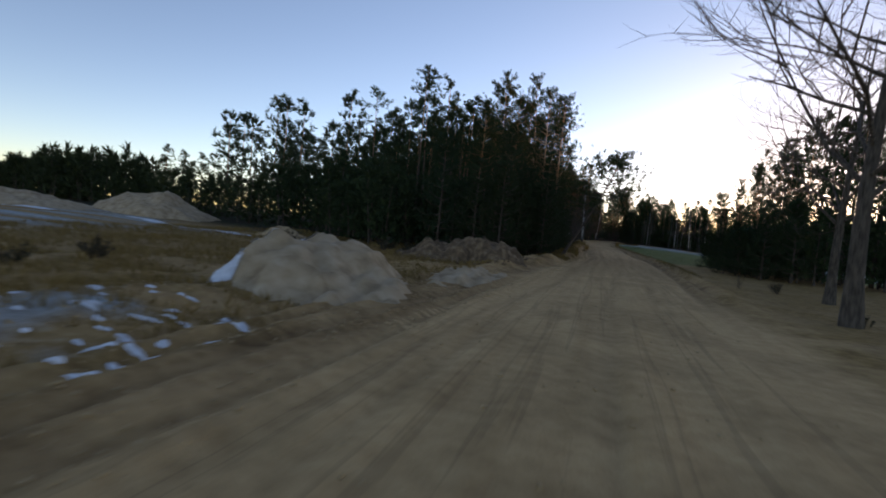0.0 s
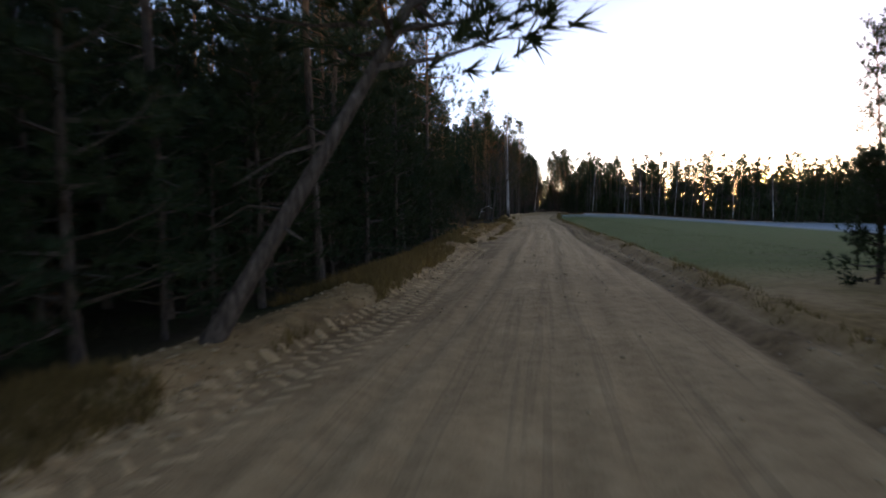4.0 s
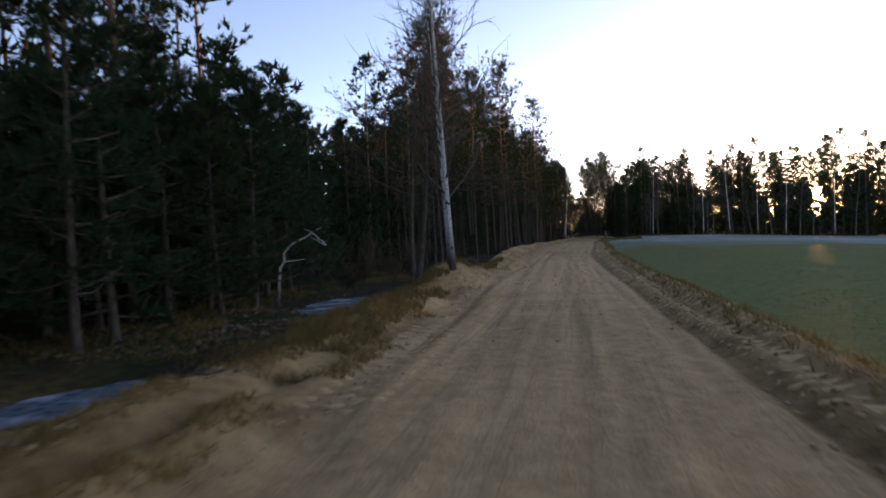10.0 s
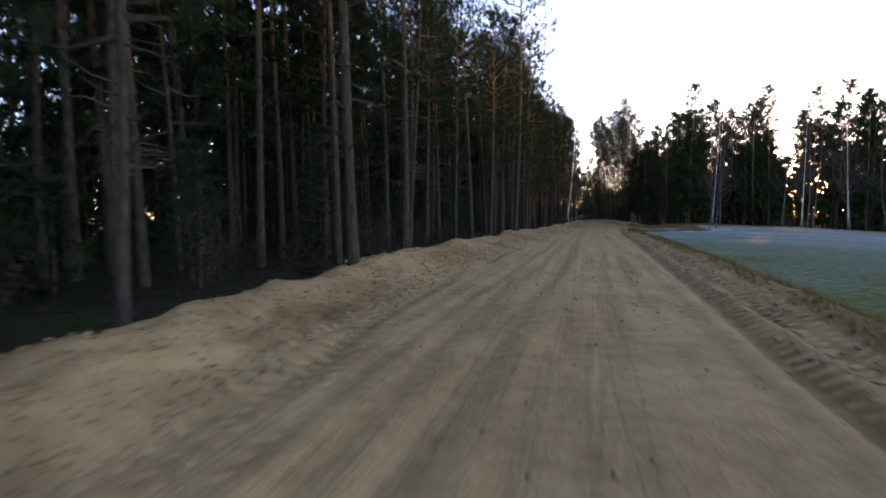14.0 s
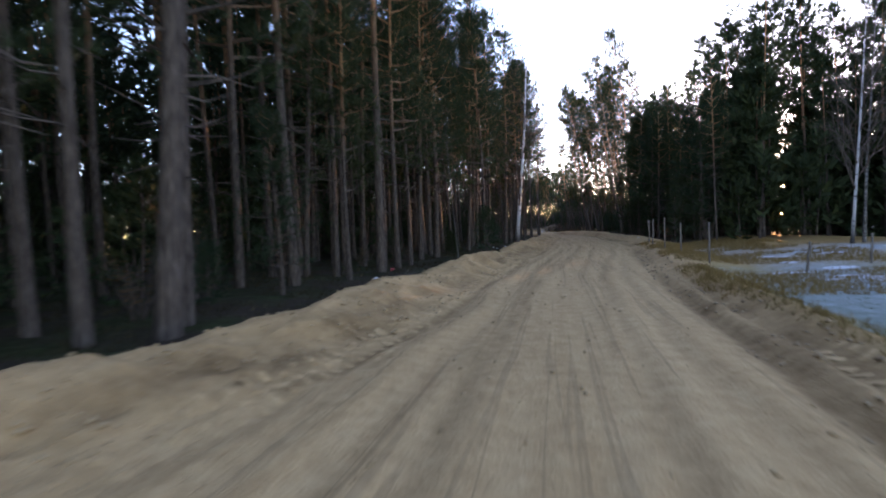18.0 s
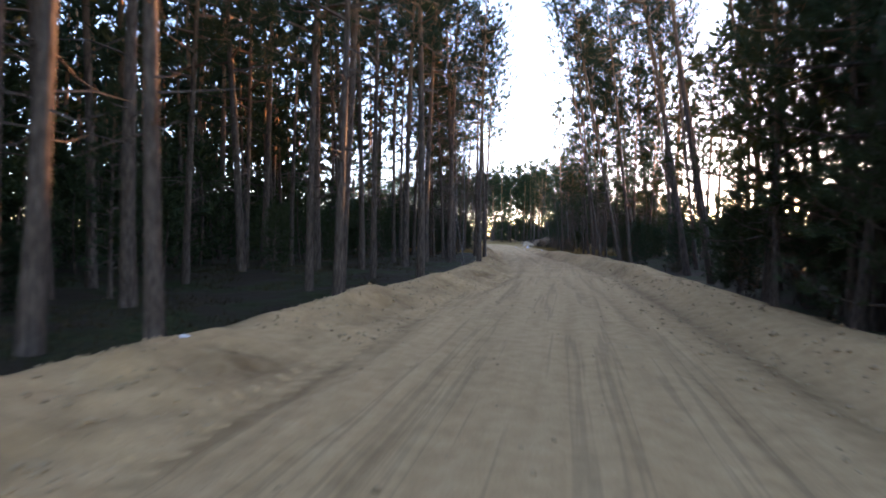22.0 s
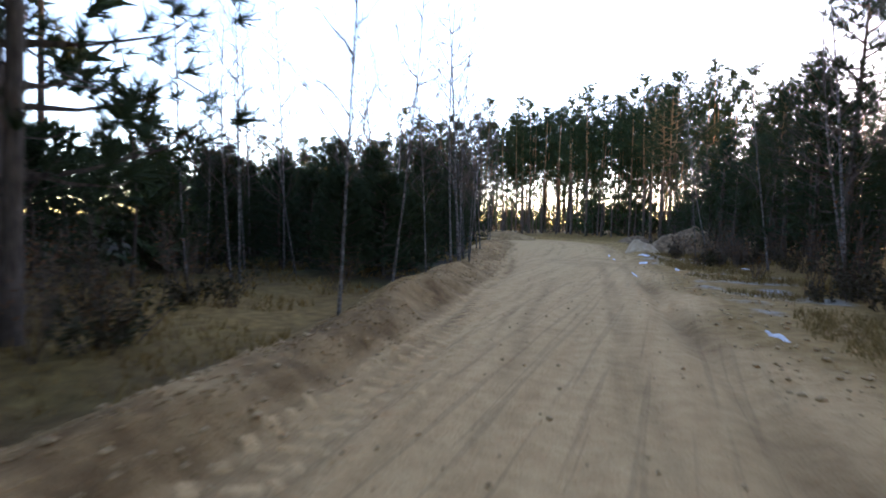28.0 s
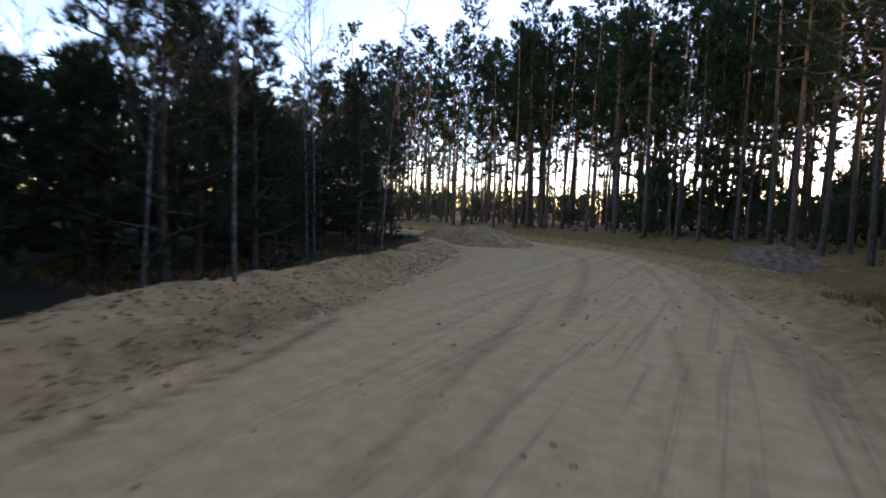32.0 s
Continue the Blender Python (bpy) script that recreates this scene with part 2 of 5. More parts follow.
def plain(name, stops, scale, rough=0.9, spec=0.2, bumpy=0.5, dist=0.02, stretch=None):
    m = Mat(name, rough, spec)
    f = m.noise(scale, 5, stretch)
    m.color(m.ramp(f, stops)).relief(f, bumpy, dist)
    return m.m


M_GROUND = ground_material("ground_cover")
M_NEEDLE = needle_material("pine_needles", (0.018, 0.034, 0.016), (0.045, 0.066, 0.026))
M_YOUNG = needle_material("young_pine_needles", (0.016, 0.034, 0.018), (0.038, 0.06, 0.028))
M_PINE = pine_bark()
M_BIRCH = birch_bark()
M_SAPLING = plain("young_birch_bark", [(0.35, (0.045, 0.04, 0.035)), (0.52, (0.11, 0.1, 0.09)), (0.72, (0.24, 0.225, 0.205))], 5, 0.8, 0.2, 0.3, 0.01, (1.4, 1.4, 2.6))
M_TWIG = plain("twig_bark", [(0.3, (0.05, 0.036, 0.028)), (0.7, (0.12, 0.09, 0.07))], 12)
M_OAK = plain("oak_bark", [(0.3, (0.035, 0.028, 0.022)), (0.7, (0.11, 0.09, 0.072))], 8, stretch=(2, 2, 0.4), dist=0.04)
M_LEAF = needle_material("withered_leaves", (0.12, 0.05, 0.02), (0.2, 0.095, 0.04), 0.35)
M_GRASS = needle_material("dry_grass", (0.17, 0.1, 0.032), (0.36, 0.235, 0.085), 0.4)
M_CROP = needle_material("winter_crop", (0.09, 0.12, 0.03), (0.14, 0.17, 0.05), 0.4)
M_HEATH = needle_material("heath_plants", (0.035, 0.026, 0.015), (0.075, 0.056, 0.03), 0.2)
M_SNOW = plain("old_snow", [(0.3, (0.46, 0.48, 0.52)), (0.7, (0.7, 0.72, 0.76))], 6, 0.6, 0.3)
M_CLOD = plain("sand_clods", [(0.3, (0.22, 0.15, 0.085)), (0.7, (0.46, 0.33, 0.19))], 7)
M_SOIL = plain("dark_soil", [(0.3, (0.07, 0.044, 0.025)), (0.55, (0.17, 0.112, 0.064)), (0.8, (0.29, 0.205, 0.12))], 5, dist=0.08)
M_CRUMB = plain("crumbled_soil", [(0.3, (0.19, 0.115, 0.05)), (0.55, (0.32, 0.2, 0.09)), (0.8, (0.46, 0.305, 0.145))], 3)
M_SANDCLOD = plain("pale_sand_clods", [(0.3, (0.3, 0.2, 0.105)), (0.7, (0.52, 0.36, 0.19))], 7)
M_WOOD = plain("weathered_wood", [(0.3, (0.09, 0.075, 0.06)), (0.7, (0.22, 0.185, 0.15))], 10, stretch=(3, 3, 0.4))
M_SAND = plain("heaped_sand", [(0.28, (0.24, 0.17, 0.1)), (0.5, (0.37, 0.27, 0.165)), (0.75, (0.47, 0.36, 0.24))], 2.6, dist=0.06)
M_BAG = plain("white_plastic", [(0.3, (0.6, 0.6, 0.58)), (0.7, (0.8, 0.8, 0.78))], 9, 0.45, 0.4)
M_RED = plain("red_plastic", [(0.3, (0.5, 0.05, 0.06)), (0.7, (0.65, 0.1, 0.1))], 9, 0.4, 0.4)


def ice_material():
    m = Mat("puddle_ice", 0.25, 0.5)
    f, g = m.noise(1.3, 5), m.noise(6, 4)
    m.color(m.mix(m.ramp(f, [(0.46, (0, 0, 0)), (0.64, (1, 1, 1))]), m.ramp(g, [(0.3, (0.06, 0.12, 0.14)), (0.7, (0.2, 0.23, 0.27))]), (0.45, 0.49, 0.56)))
    m.relief(g, 0.15, 0.01)
    return m.m


M_ICE = ice_material()

# ---- the ground: one sheet, the road worn into it ----
ROAD_LINE = [(-400, -2), (0, -1.9), (29, -1.72), (41, -1.46), (51, -0.86), (60, -0.45), (69, -0.2), (80, -0.33), (91, -0.43), (103, -0.56), (115, -1.0),
             (124, -1.42), (134, -1.78), (143, -1.86), (151, -1.6), (160, -1.3), (168, -1.08), (179, -0.93), (189, -0.55), (198, 0.26), (207, 1.02),
             (214, 1.2), (222, 0.77), (230, 0.37), (237, -0.12), (244, -0.95), (251, -1.88), (257, -2.9), (263, -3.85), (269, -4.62), (275, -5.7),
             (281, -6.7), (288, -7.8), (295, -9.2), (299, -11.2), (302, -15), (304, -20), (307, -29), (312, -48), (2000, -48)]
_gy = np.arange(-400, 2000, 0.5)
_gx = np.interp(_gy, [p[0] for p in ROAD_LINE], [p[1] for p in ROAD_LINE])
_k = np.ones(13) / 13
_gx[6:-6] = np.convolve(_gx, _k, "valid")


def road_x(y):
    return np.interp(y, _gy, _gx)


BANK_Y = [44, 51, 58, 66, 75, 82, 85, 90, 97, 101, 106, 114, 119, 124, 128, 134, 142, 145, 150, 160, 170, 178, 183, 190, 197, 202, 208, 214, 218, 224, 229, 233, 238, 243, 250, 257, 260, 264, 268, 272, 277, 282, 288, 294, 300]
BANK_D = [-4.4, -4.4, -3.6, -3.5, -3.8, -3.9, -4.3, -4.7, -3.9, -3.5, -3.6, -3.6, -3.7, -3.9, -2.8, -3.5, -4.0, -4.5, -5.0, -5.3, -5.0, -4.7, -4.1, -4.0, -4.2, -4.1, -4.2, -4.4, -4.1, -3.6, -2.9, -2.65, -2.65, -2.7, -2.9, -2.7, -2.9, -3.2, -3.4, -3.7, -4.3, -4.9, -5.5, -6.2, -6.4]
BANK_H = [0, .18, .2, .22, .3, .32, .32, .3, .3, .22, .2, .3, .3, .25, .35, .33, .34, .36, .38, .38, .38, .38, .36, .34, .34, .32, .3, .28, .26, .26, .3, .34, .36, .34, .28, .28, .34, .36, .36, .36, .34, .3, .28, .24, .18]


def berm_left(y):
    """Height and place of the ridge of pushed-up sand on the forest side."""
    return np.interp(y, BANK_Y, BANK_H), np.interp(y, BANK_Y, BANK_D)


def bank_width(y):
    """From the ridge's crest to its foot on the road."""
    return np.interp(y, [58, 82, 88, 100, 114, 124, 128, 142, 160, 178, 190, 197, 214, 220, 230, 238, 243, 257, 263, 276, 290], [.9, .9, 1.5, 1.4, 1.2, 1.3, .8, 1.4, 1.9, 1.8, 1.6, 1.4, 1.6, 1.4, 1.4, .9, .85, .6, .9, 1.1, 1.3])


def field_edge(y):
    """Where the crop begins beside the road."""
    return np.interp(y, [50, 66, 86, 91, 103, 125, 131, 146, 153, 180], [3.6, 3.1, 2.9, 2.6, 2.6, 2.9, 3.2, 3.3, 3.5, 3.4])


def field_rut(y):
    """The inner of the two deep wheel tracks on the field side."""
    return np.interp(y, [40, 52, 66, 86, 93, 120, 145, 180, 200], [2.5, 2.4, 2.2, 1.5, 1.7, 1.85, 2.0, 2.1, 2.3])


RUTS = ((-1.5, .16, .04, 11), (-0.75, .2, .03, 12), (0.15, .12, .035, 13), (0.95, .2, .03, 14), (-2.05, .1, .04, 15), (1.45, .12, .04, 16), (0.5, .07, .03, 17), (-1.1, .07, .03, 18))


def rut_line(y, m, s):
    return m + 0.22 * vnoise(y * 0.06, y * 0 + s, s) + 0.07 * vnoise(y * 0.4, y * 0, s)


CHURN_RIDGES = ((-2.75, .2, .1, 91), (-3.2, .2, -.12, 92), (-3.85, .32, .15, 93), (-4.4, .22, -.14, 94), (-5.2, .36, .18, 95), (-6.1, .35, -.14, 96), (-7.2, .5, .26, 97))


def churned(y):
    """Where the verge beside the wood is ploughed into long grassy ridges."""
    return step(84, 89, y) * (1 - step(105, 111, y))


def height(x, y):
    x, y = np.asarray(x, float), np.asarray(y, float)
    d = x - road_x(y)
    wide = step(14, 40, np.abs(d))
    z = 0.06 * vnoise(x * 0.23, y * 0.23, 3) * step(2.2, 5, np.abs(d)) + 0.5 * vnoise(x * 0.03, y * 0.03, 5) * wide
    near = 1 - step(9, 12, np.abs(d))
    # wheel tracks and washboard in the sand
    on = bump(d, 0, 2.3) * near
    for m, w, a, s in RUTS:
        wig = rut_line(y, m, s)
        z = z - a * (0.6 + 0.5 * vnoise(y * 0.15, y * 0, s + 20)) * bump(d, wig, w) * near
        z = z + a * 0.5 * bump(d, wig + 0.26, 0.12) * near
    z = z + on * (0.018 * vnoise(x * 1.7, y * 0.7, 21) + 0.01 * vnoise(x * 5, y * 3, 22)) - 0.012 * d * d * on * 0.5
    # ridge on the forest side, rough on its road flank
    h, m = berm_left(y)
    m = m + 0.25 * vnoise(y * 0.22, y * 0, 31) + 0.08 * vnoise(y * 1.1, y * 0, 32)
    h = h * (1 + 0.3 * vnoise(y * 0.35, y * 0, 33) + 0.15 * vnoise(y * 1.3, y * 0, 34))
    w = bank_width(y) * (1 + 0.15 * vnoise(y * 0.5, y * 0, 39))
    flank = np.where(d > m, step(m + w, m + 0.1, d), 1 - step(0.05, 1.0, m - d))
    rough = 0.1 * vnoise(x * 2.1, y * 2.1, 35) + 0.07 * vnoise(x * 4.4, y * 3.4, 36) + 0.04 * vnoise(x * 8, y * 7, 40)
    rough = rough * (1 + 0.9 * (1 - step(58, 64, y)))
    z = z + h * flank + rough * bump(d, m + 0.45 * w, 0.6 * w) * step(0.05, 0.3, h)
    # a second low wheel-pressed strip at the ridge's foot
    foot = m + w + 0.3
    tread = step(0.2, 0.8, vnoise(y * 0.05, y * 0 + 3, 41) + 0.55) * (np.sin(y * 2 * np.pi / 0.42 + d * 5) > 0)
    z = z - 0.05 * bump(d, foot, 0.22) * step(0.05, 0.3, h) + 0.03 * bump(d, foot + 0.35, 0.2) * tread
    # old wheel tracks across the sandy apron before the wood
    apron = 0.85 * (1 - step(42, 49, y))
    for m2, s2 in ((-2.7, 23), (-3.35, 24), (-4.1, 25), (-4.7, 26)):
        z = z - apron * (0.08 * bump(d, m2 + 0.18 * vnoise(y * 0.2, y * 0, s2), 0.13) - 0.05 * bump(d, m2 + 0.3 + 0.18 * vnoise(y * 0.2, y * 0, s2), 0.12))
    z = z + apron * bump(d, -3.8, 1.6) * (0.035 * vnoise(x * 3.4, y * 1.6, 37) + 0.03 * vnoise(x * 7, y * 4, 38))
    z = z + apron * step(4.2, 6, -d) * (0.07 * vnoise(x * 1.4, y * 1.4, 27) + 0.05 * vnoise(x * 3.1, y * 3.1, 28)) * near
    # churned soil in low ridges, and two mounds at birch feet
    churn = churned(y)
    for m2, w2, a2, s2 in CHURN_RIDGES:
        z = z + churn * a2 * bump(d, m2 + 0.16 * vnoise(y * 0.3, y * 0 + s2, s2), w2) * (1 + 0.35 * vnoise(y * 0.9, y * 0, s2 + 3))
    z = z + churn * bump(d, -5.6, 2.4) * (0.05 * vnoise(x * 2.4, y * 1.5, 47) + 0.035 * vnoise(x * 6, y * 5, 48))
    z = z + 0.42 * np.exp(-((x + 5.1) / 1.3) ** 2 - ((y - 120.3) / 2.2) ** 2) + 0.2 * np.exp(-((x + 4) / 1.0) ** 2 - ((y - 209.6) / 1.6) ** 2)
    # forest floor
    left = step(0.9, 2.2, m - d) * (d < 0)
    z = z + left * (0.05 + 0.1 * vnoise(x * 0.5, y * 0.5, 51) + 0.04 * vnoise(x * 2.2, y * 2.2, 52))
    # frozen ditch on the forest side
    ditch = np.maximum(bump(y, 117.5, 3.0), np.maximum(bump(y, 108, 2.6), 0.8 * bump(y, 127.5, 1.8))) * bump(d, -6.3, 1.8)
    z = z - 0.55 * ditch * near
    # field side: churned soil, low ridge, crop beyond
    fs = step(40, 50, y) * (1 - step(184, 192, y))
    fr, fe = field_rut(y) + 0.06 * vnoise(y * 0.3, y * 0, 64), field_edge(y)
    mid = (fr + fe) / 2
    z = z + fs * (-0.1 * bump(d, fr, 0.16) + 0.05 * bump(d, fr + 0.28, 0.12) - 0.08 * bump(d, fr + 0.55, 0.14) + 0.14 * bump(d, fe - 0.12 + 0.1 * vnoise(y * 0.3, y * 0, 61), 0.26)
                  + bump(d, mid, 0.5) * (0.05 * vnoise(x * 2.6, y * 1.4, 62) + 0.03 * vnoise(x * 6, y * 5, 63)))
    z = z - step(6, 55, d) * (2.4 * step(40, 90, y) * (1 - step(215, 260, y)))
    # bank on the right in the woods and the verge further on
    rs = step(182, 196, y)
    hb = np.interp(y, [180, 195, 210, 228, 236, 246, 252, 258, 268, 285, 300], [0, .3, .22, .26, .4, .42, .3, .12, .06, .12, .2])
    mb = np.interp(y, [180, 200, 214, 228, 235, 240, 245, 252, 260, 275, 290], [2.9, 3.1, 3.7, 4.0, 3.7, 3.2, 2.8, 2.3, 2.6, 2.9, 3.2]) + 0.15 * vnoise(y * 0.25, y * 0, 72)
    z = z + rs * hb * (1 + 0.25 * vnoise(y * 0.4, y * 0, 71)) * np.where(d < mb, step(mb - 0.75, mb, d), 1 - step(0.3, 1.8, d - mb))
    z = z - 0.08 * rs * bump(d, mb - 0.95, 0.2)
    z = z + rs * bump(d, mb, 0.8) * (0.05 * vnoise(x * 3, y * 3, 73) + 0.03 * vnoise(x * 7, y * 7, 74))
    late = step(258, 266, y)
    z = z - late * (0.06 * bump(d, 1.75, 0.14) - 0.04 * bump(d, 1.98, 0.14))
    z = z + step(5, 9, d) * rs * (0.25 + 0.1 * vnoise(x * 0.4, y * 0.4, 75))
    # beyond the last rise the land falls away
    z = z - 2.5 * step(322, 420, y)
    return z


def covers(x, y):
    """What lies on the ground: soil (damp with some painted shade, litter, crop) and cover (dry grass, frost)."""
    d = x - road_x(y)
    h, m = berm_left(y)
    n1, n2, n3 = vnoise(x * 0.35, y * 0.35, 81), vnoise(x * 1.3, y * 1.3, 82), vnoise(x * 0.09, y * 0.09, 83)
    clearing = 1 - step(48, 55, y + 0.25 * (d + 6))
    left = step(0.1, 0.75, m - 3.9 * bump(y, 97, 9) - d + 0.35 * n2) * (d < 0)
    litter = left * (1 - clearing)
    fs = step(50, 62, y) * (1 - step(184, 194, y))
    right = step(0.3, 1.2, d - 4.0 + 0.5 * n2)
    rs = step(186, 200, y)
    litter = np.maximum(litter, right * step(200, 210, y))
    litter = np.maximum(litter, 0.4 * step(3.4, 4.6, d + 0.5 * n1) * (1 - step(60, 70, y)))
    w, fr, fe = bank_width(y), field_rut(y), field_edge(y)
    fs = step(38, 48, y) * (1 - step(184, 194, y))
    moist_shade = fs * (bump(d, (fr + fe) / 2 - 0.1, 0.45) * (0.62 + 0.35 * n2) + 0.5 * bump(d, fr, 0.18))
    moist_shade = np.maximum(moist_shade, (1 - step(56, 66, y)) * step(2.2, 3.4, -d + 0.5 * n1) * (0.68 + 0.4 * n2))
    moist_shade = np.maximum(moist_shade, step(54, 60, y) * (1 - step(104, 116, y)) * bump(d, -2.7, 1.1) * (0.6 + 0.35 * n2 + 0.2 * n1))
    moist_shade = np.maximum(moist_shade, 0.85 * bump(d, m + 0.65 * w, 0.4 * w) * step(0.1, 0.3, h) * np.clip(0.4 + 0.5 * n1 + 0.5 * n2, 0, 1))
    moist_shade = np.maximum(moist_shade, step(244, 252, y) * (1 - 0.5 * step(264, 274, y)) * (1 - step(288, 296, y)) * step(m - 0.35, m - 0.05, d + 0.1 * n2) * (1 - step(m + w - 0.1, m + w + 0.12, d + 0.08 * n2)) * (0.85 + 0.35 * n2))
    # brownish banks; on the left ridge the trees' shade is painted in too
    moist_shade = np.maximum(moist_shade, step(224, 234, y) * (1 - step(256, 262, y)) * (0.68 * bump(d, m + 0.75 * w, 0.65) * (0.8 + 0.4 * n2) + 0.75 * bump(d, np.interp(y, [228, 235, 240, 245, 252], [3.4, 3.1, 2.5, 1.9, 1.7]), 0.5) * (0.7 + 0.5 * n2)))
    moist_shade = np.maximum(moist_shade, rs * 0.7 * bump(d, np.interp(y, [180, 214, 230, 240, 250, 262, 300], [2.2, 2.6, 2.9, 2.2, 1.5, 1.75, 1.8]), 0.3) * (0.6 + 0.6 * n1))
    moist_shade = np.maximum(moist_shade, 0.3 * step(0.2, 0.7, n3 + 0.4 * n2) * (np.abs(d) < 4))
    moist_shade = np.maximum(moist_shade, 0.5 * step(44, 50, y) * (1 - step(84, 104, y)) * bump(d, -1.8, 1.0) * np.clip(0.45 + vnoise(x * 2.2, y * 0.15, 88), 0, 1))
    moist_shade = np.maximum(moist_shade, 0.8 * bump(d, -6, 1.8) * step(100, 104, y) * (1 - step(128, 132, y)))
    # rut lines: part damp sand, part groove shade painted into the colour
    for rm, rw, ra, rs_ in RUTS:
        moist_shade = np.maximum(moist_shade, 0.36 * bump(d, rut_line(y, rm, rs_), rw * 0.6) * step(-0.2, 0.5, vnoise(y * 0.11, y * 0, rs_ + 40) + 0.35 * n2))
    # dark line at the ridge's foot: damp plus painted contact shade
    moist_shade = np.maximum(moist_shade, 0.7 * bump(d, m + w + 0.3 + 0.12 * n1, 0.12) * step(0.1, 0.3, h) * step(-0.4, 0.2, n1 + 0.5 * n2))
    moist_shade = np.maximum(moist_shade, 0.9 * bump(y, 123, 9) * bump(d, -4.3, 1.8) * (0.85 + 0.4 * n2))
    churn = churned(y) * step(-9.4, -8.2, d) * (1 - step(-2.9, -2.4, d + 0.15 * n2))
    rows = sum(np.sign(a2) * bump(d, m2 + 0.16 * vnoise(y * 0.3, y * 0 + s2, s2), w2) for m2, w2, a2, s2 in CHURN_RIDGES)
    moist_shade = np.maximum(moist_shade, churn * (0.85 + 0.4 * n2))
    for m2, s2 in ((-2.7, 23), (-3.35, 24), (-4.1, 25), (-4.7, 26)):
        moist_shade = np.maximum(moist_shade, (1 - step(42, 49, y)) * 0.7 * bump(d, m2 + 0.18 * vnoise(y * 0.2, y * 0, s2), 0.12) * step(-0.5, 0.2, n1))
    crop = step(66, 74, y) * fs * step(0, 0.4, d - fe + 0.2 * n2) * (1 - step(4, 9, y - 196 + 0.0 * d))
    dry = clearing * step(0.4, 1.6, -3.6 - d + 0.9 * n1) * (0.55 + 0.5 * n2)
    dry = np.maximum(dry, 0.8 * bump(d, m - 0.1, 0.55) * step(56, 62, y) * (1 - step(120, 128, y)) * (0.6 + 0.5 * n1))
    dry = np.maximum(dry, 0.8 * step(252, 256, y) * (1 - step(262, 267, y)) * (d < -3) * (0.7 + 0.5 * n1))
    dry = np.maximum(dry, 0.8 * bump(d, fe - 0.05, 0.28) * fs)
    dry = np.maximum(dry, (1 - step(66, 74, y)) * step(2.6, 3.4, d + 0.5 * n1) * (0.6 + 0.4 * n2))
    dry = np.maximum(dry, 0.7 * step(0.3, 1.0, d - 2.6 + 0.5 * n1) * rs * (1 - step(203, 212, y)))
    dry = np.maximum(dry, 0.75 * step(1.9, 2.7, d + 0.4 * n1) * step(252, 262, y))
    dry = np.maximum(dry, 0.9 * churn * np.clip(0.1 + 0.8 * rows + 0.4 * n2, 0, 1))
    dry = np.maximum(dry, 0.7 * (np.abs(d) > 70))
    frost = crop * (step(128, 200, y + 0.7 * np.clip(d - 4, 0, 60) + 8 * n1) * 0.62 + 0.15 * step(16, 40, d)) + crop * 0.08
    frost = np.maximum(frost, clearing * bump(d, -5.6, 1.4) * bump(y, 33.4, 2.2) * (0.42 + 0.6 * n2))
    frost = np.maximum(frost, clearing * step(14, 22, -d) * (0.35 + 0.5 * n2))
    frost = np.maximum(frost, 0.75 * step(4, 5.5, d) * step(168, 178, y) * (1 - step(196, 206, y)) * (0.7 + 0.5 * n1))
    litter = np.maximum(litter, 0.8 * step(3.4, 5.0, d + 0.5 * n1) * step(252, 262, y))
    litter = np.maximum(litter, 0.45 * step(2.2, 3.4, d + 0.5 * n2) * step(276, 288, y))
    frost = np.maximum(frost, step(2.1, 3.2, d) * (1 - step(5, 7, d)) * step(258, 266, y) * (1 - step(284, 290, y)) * (0.12 + 0.5 * n2))
    return moist_shade, litter, crop, dry, frost


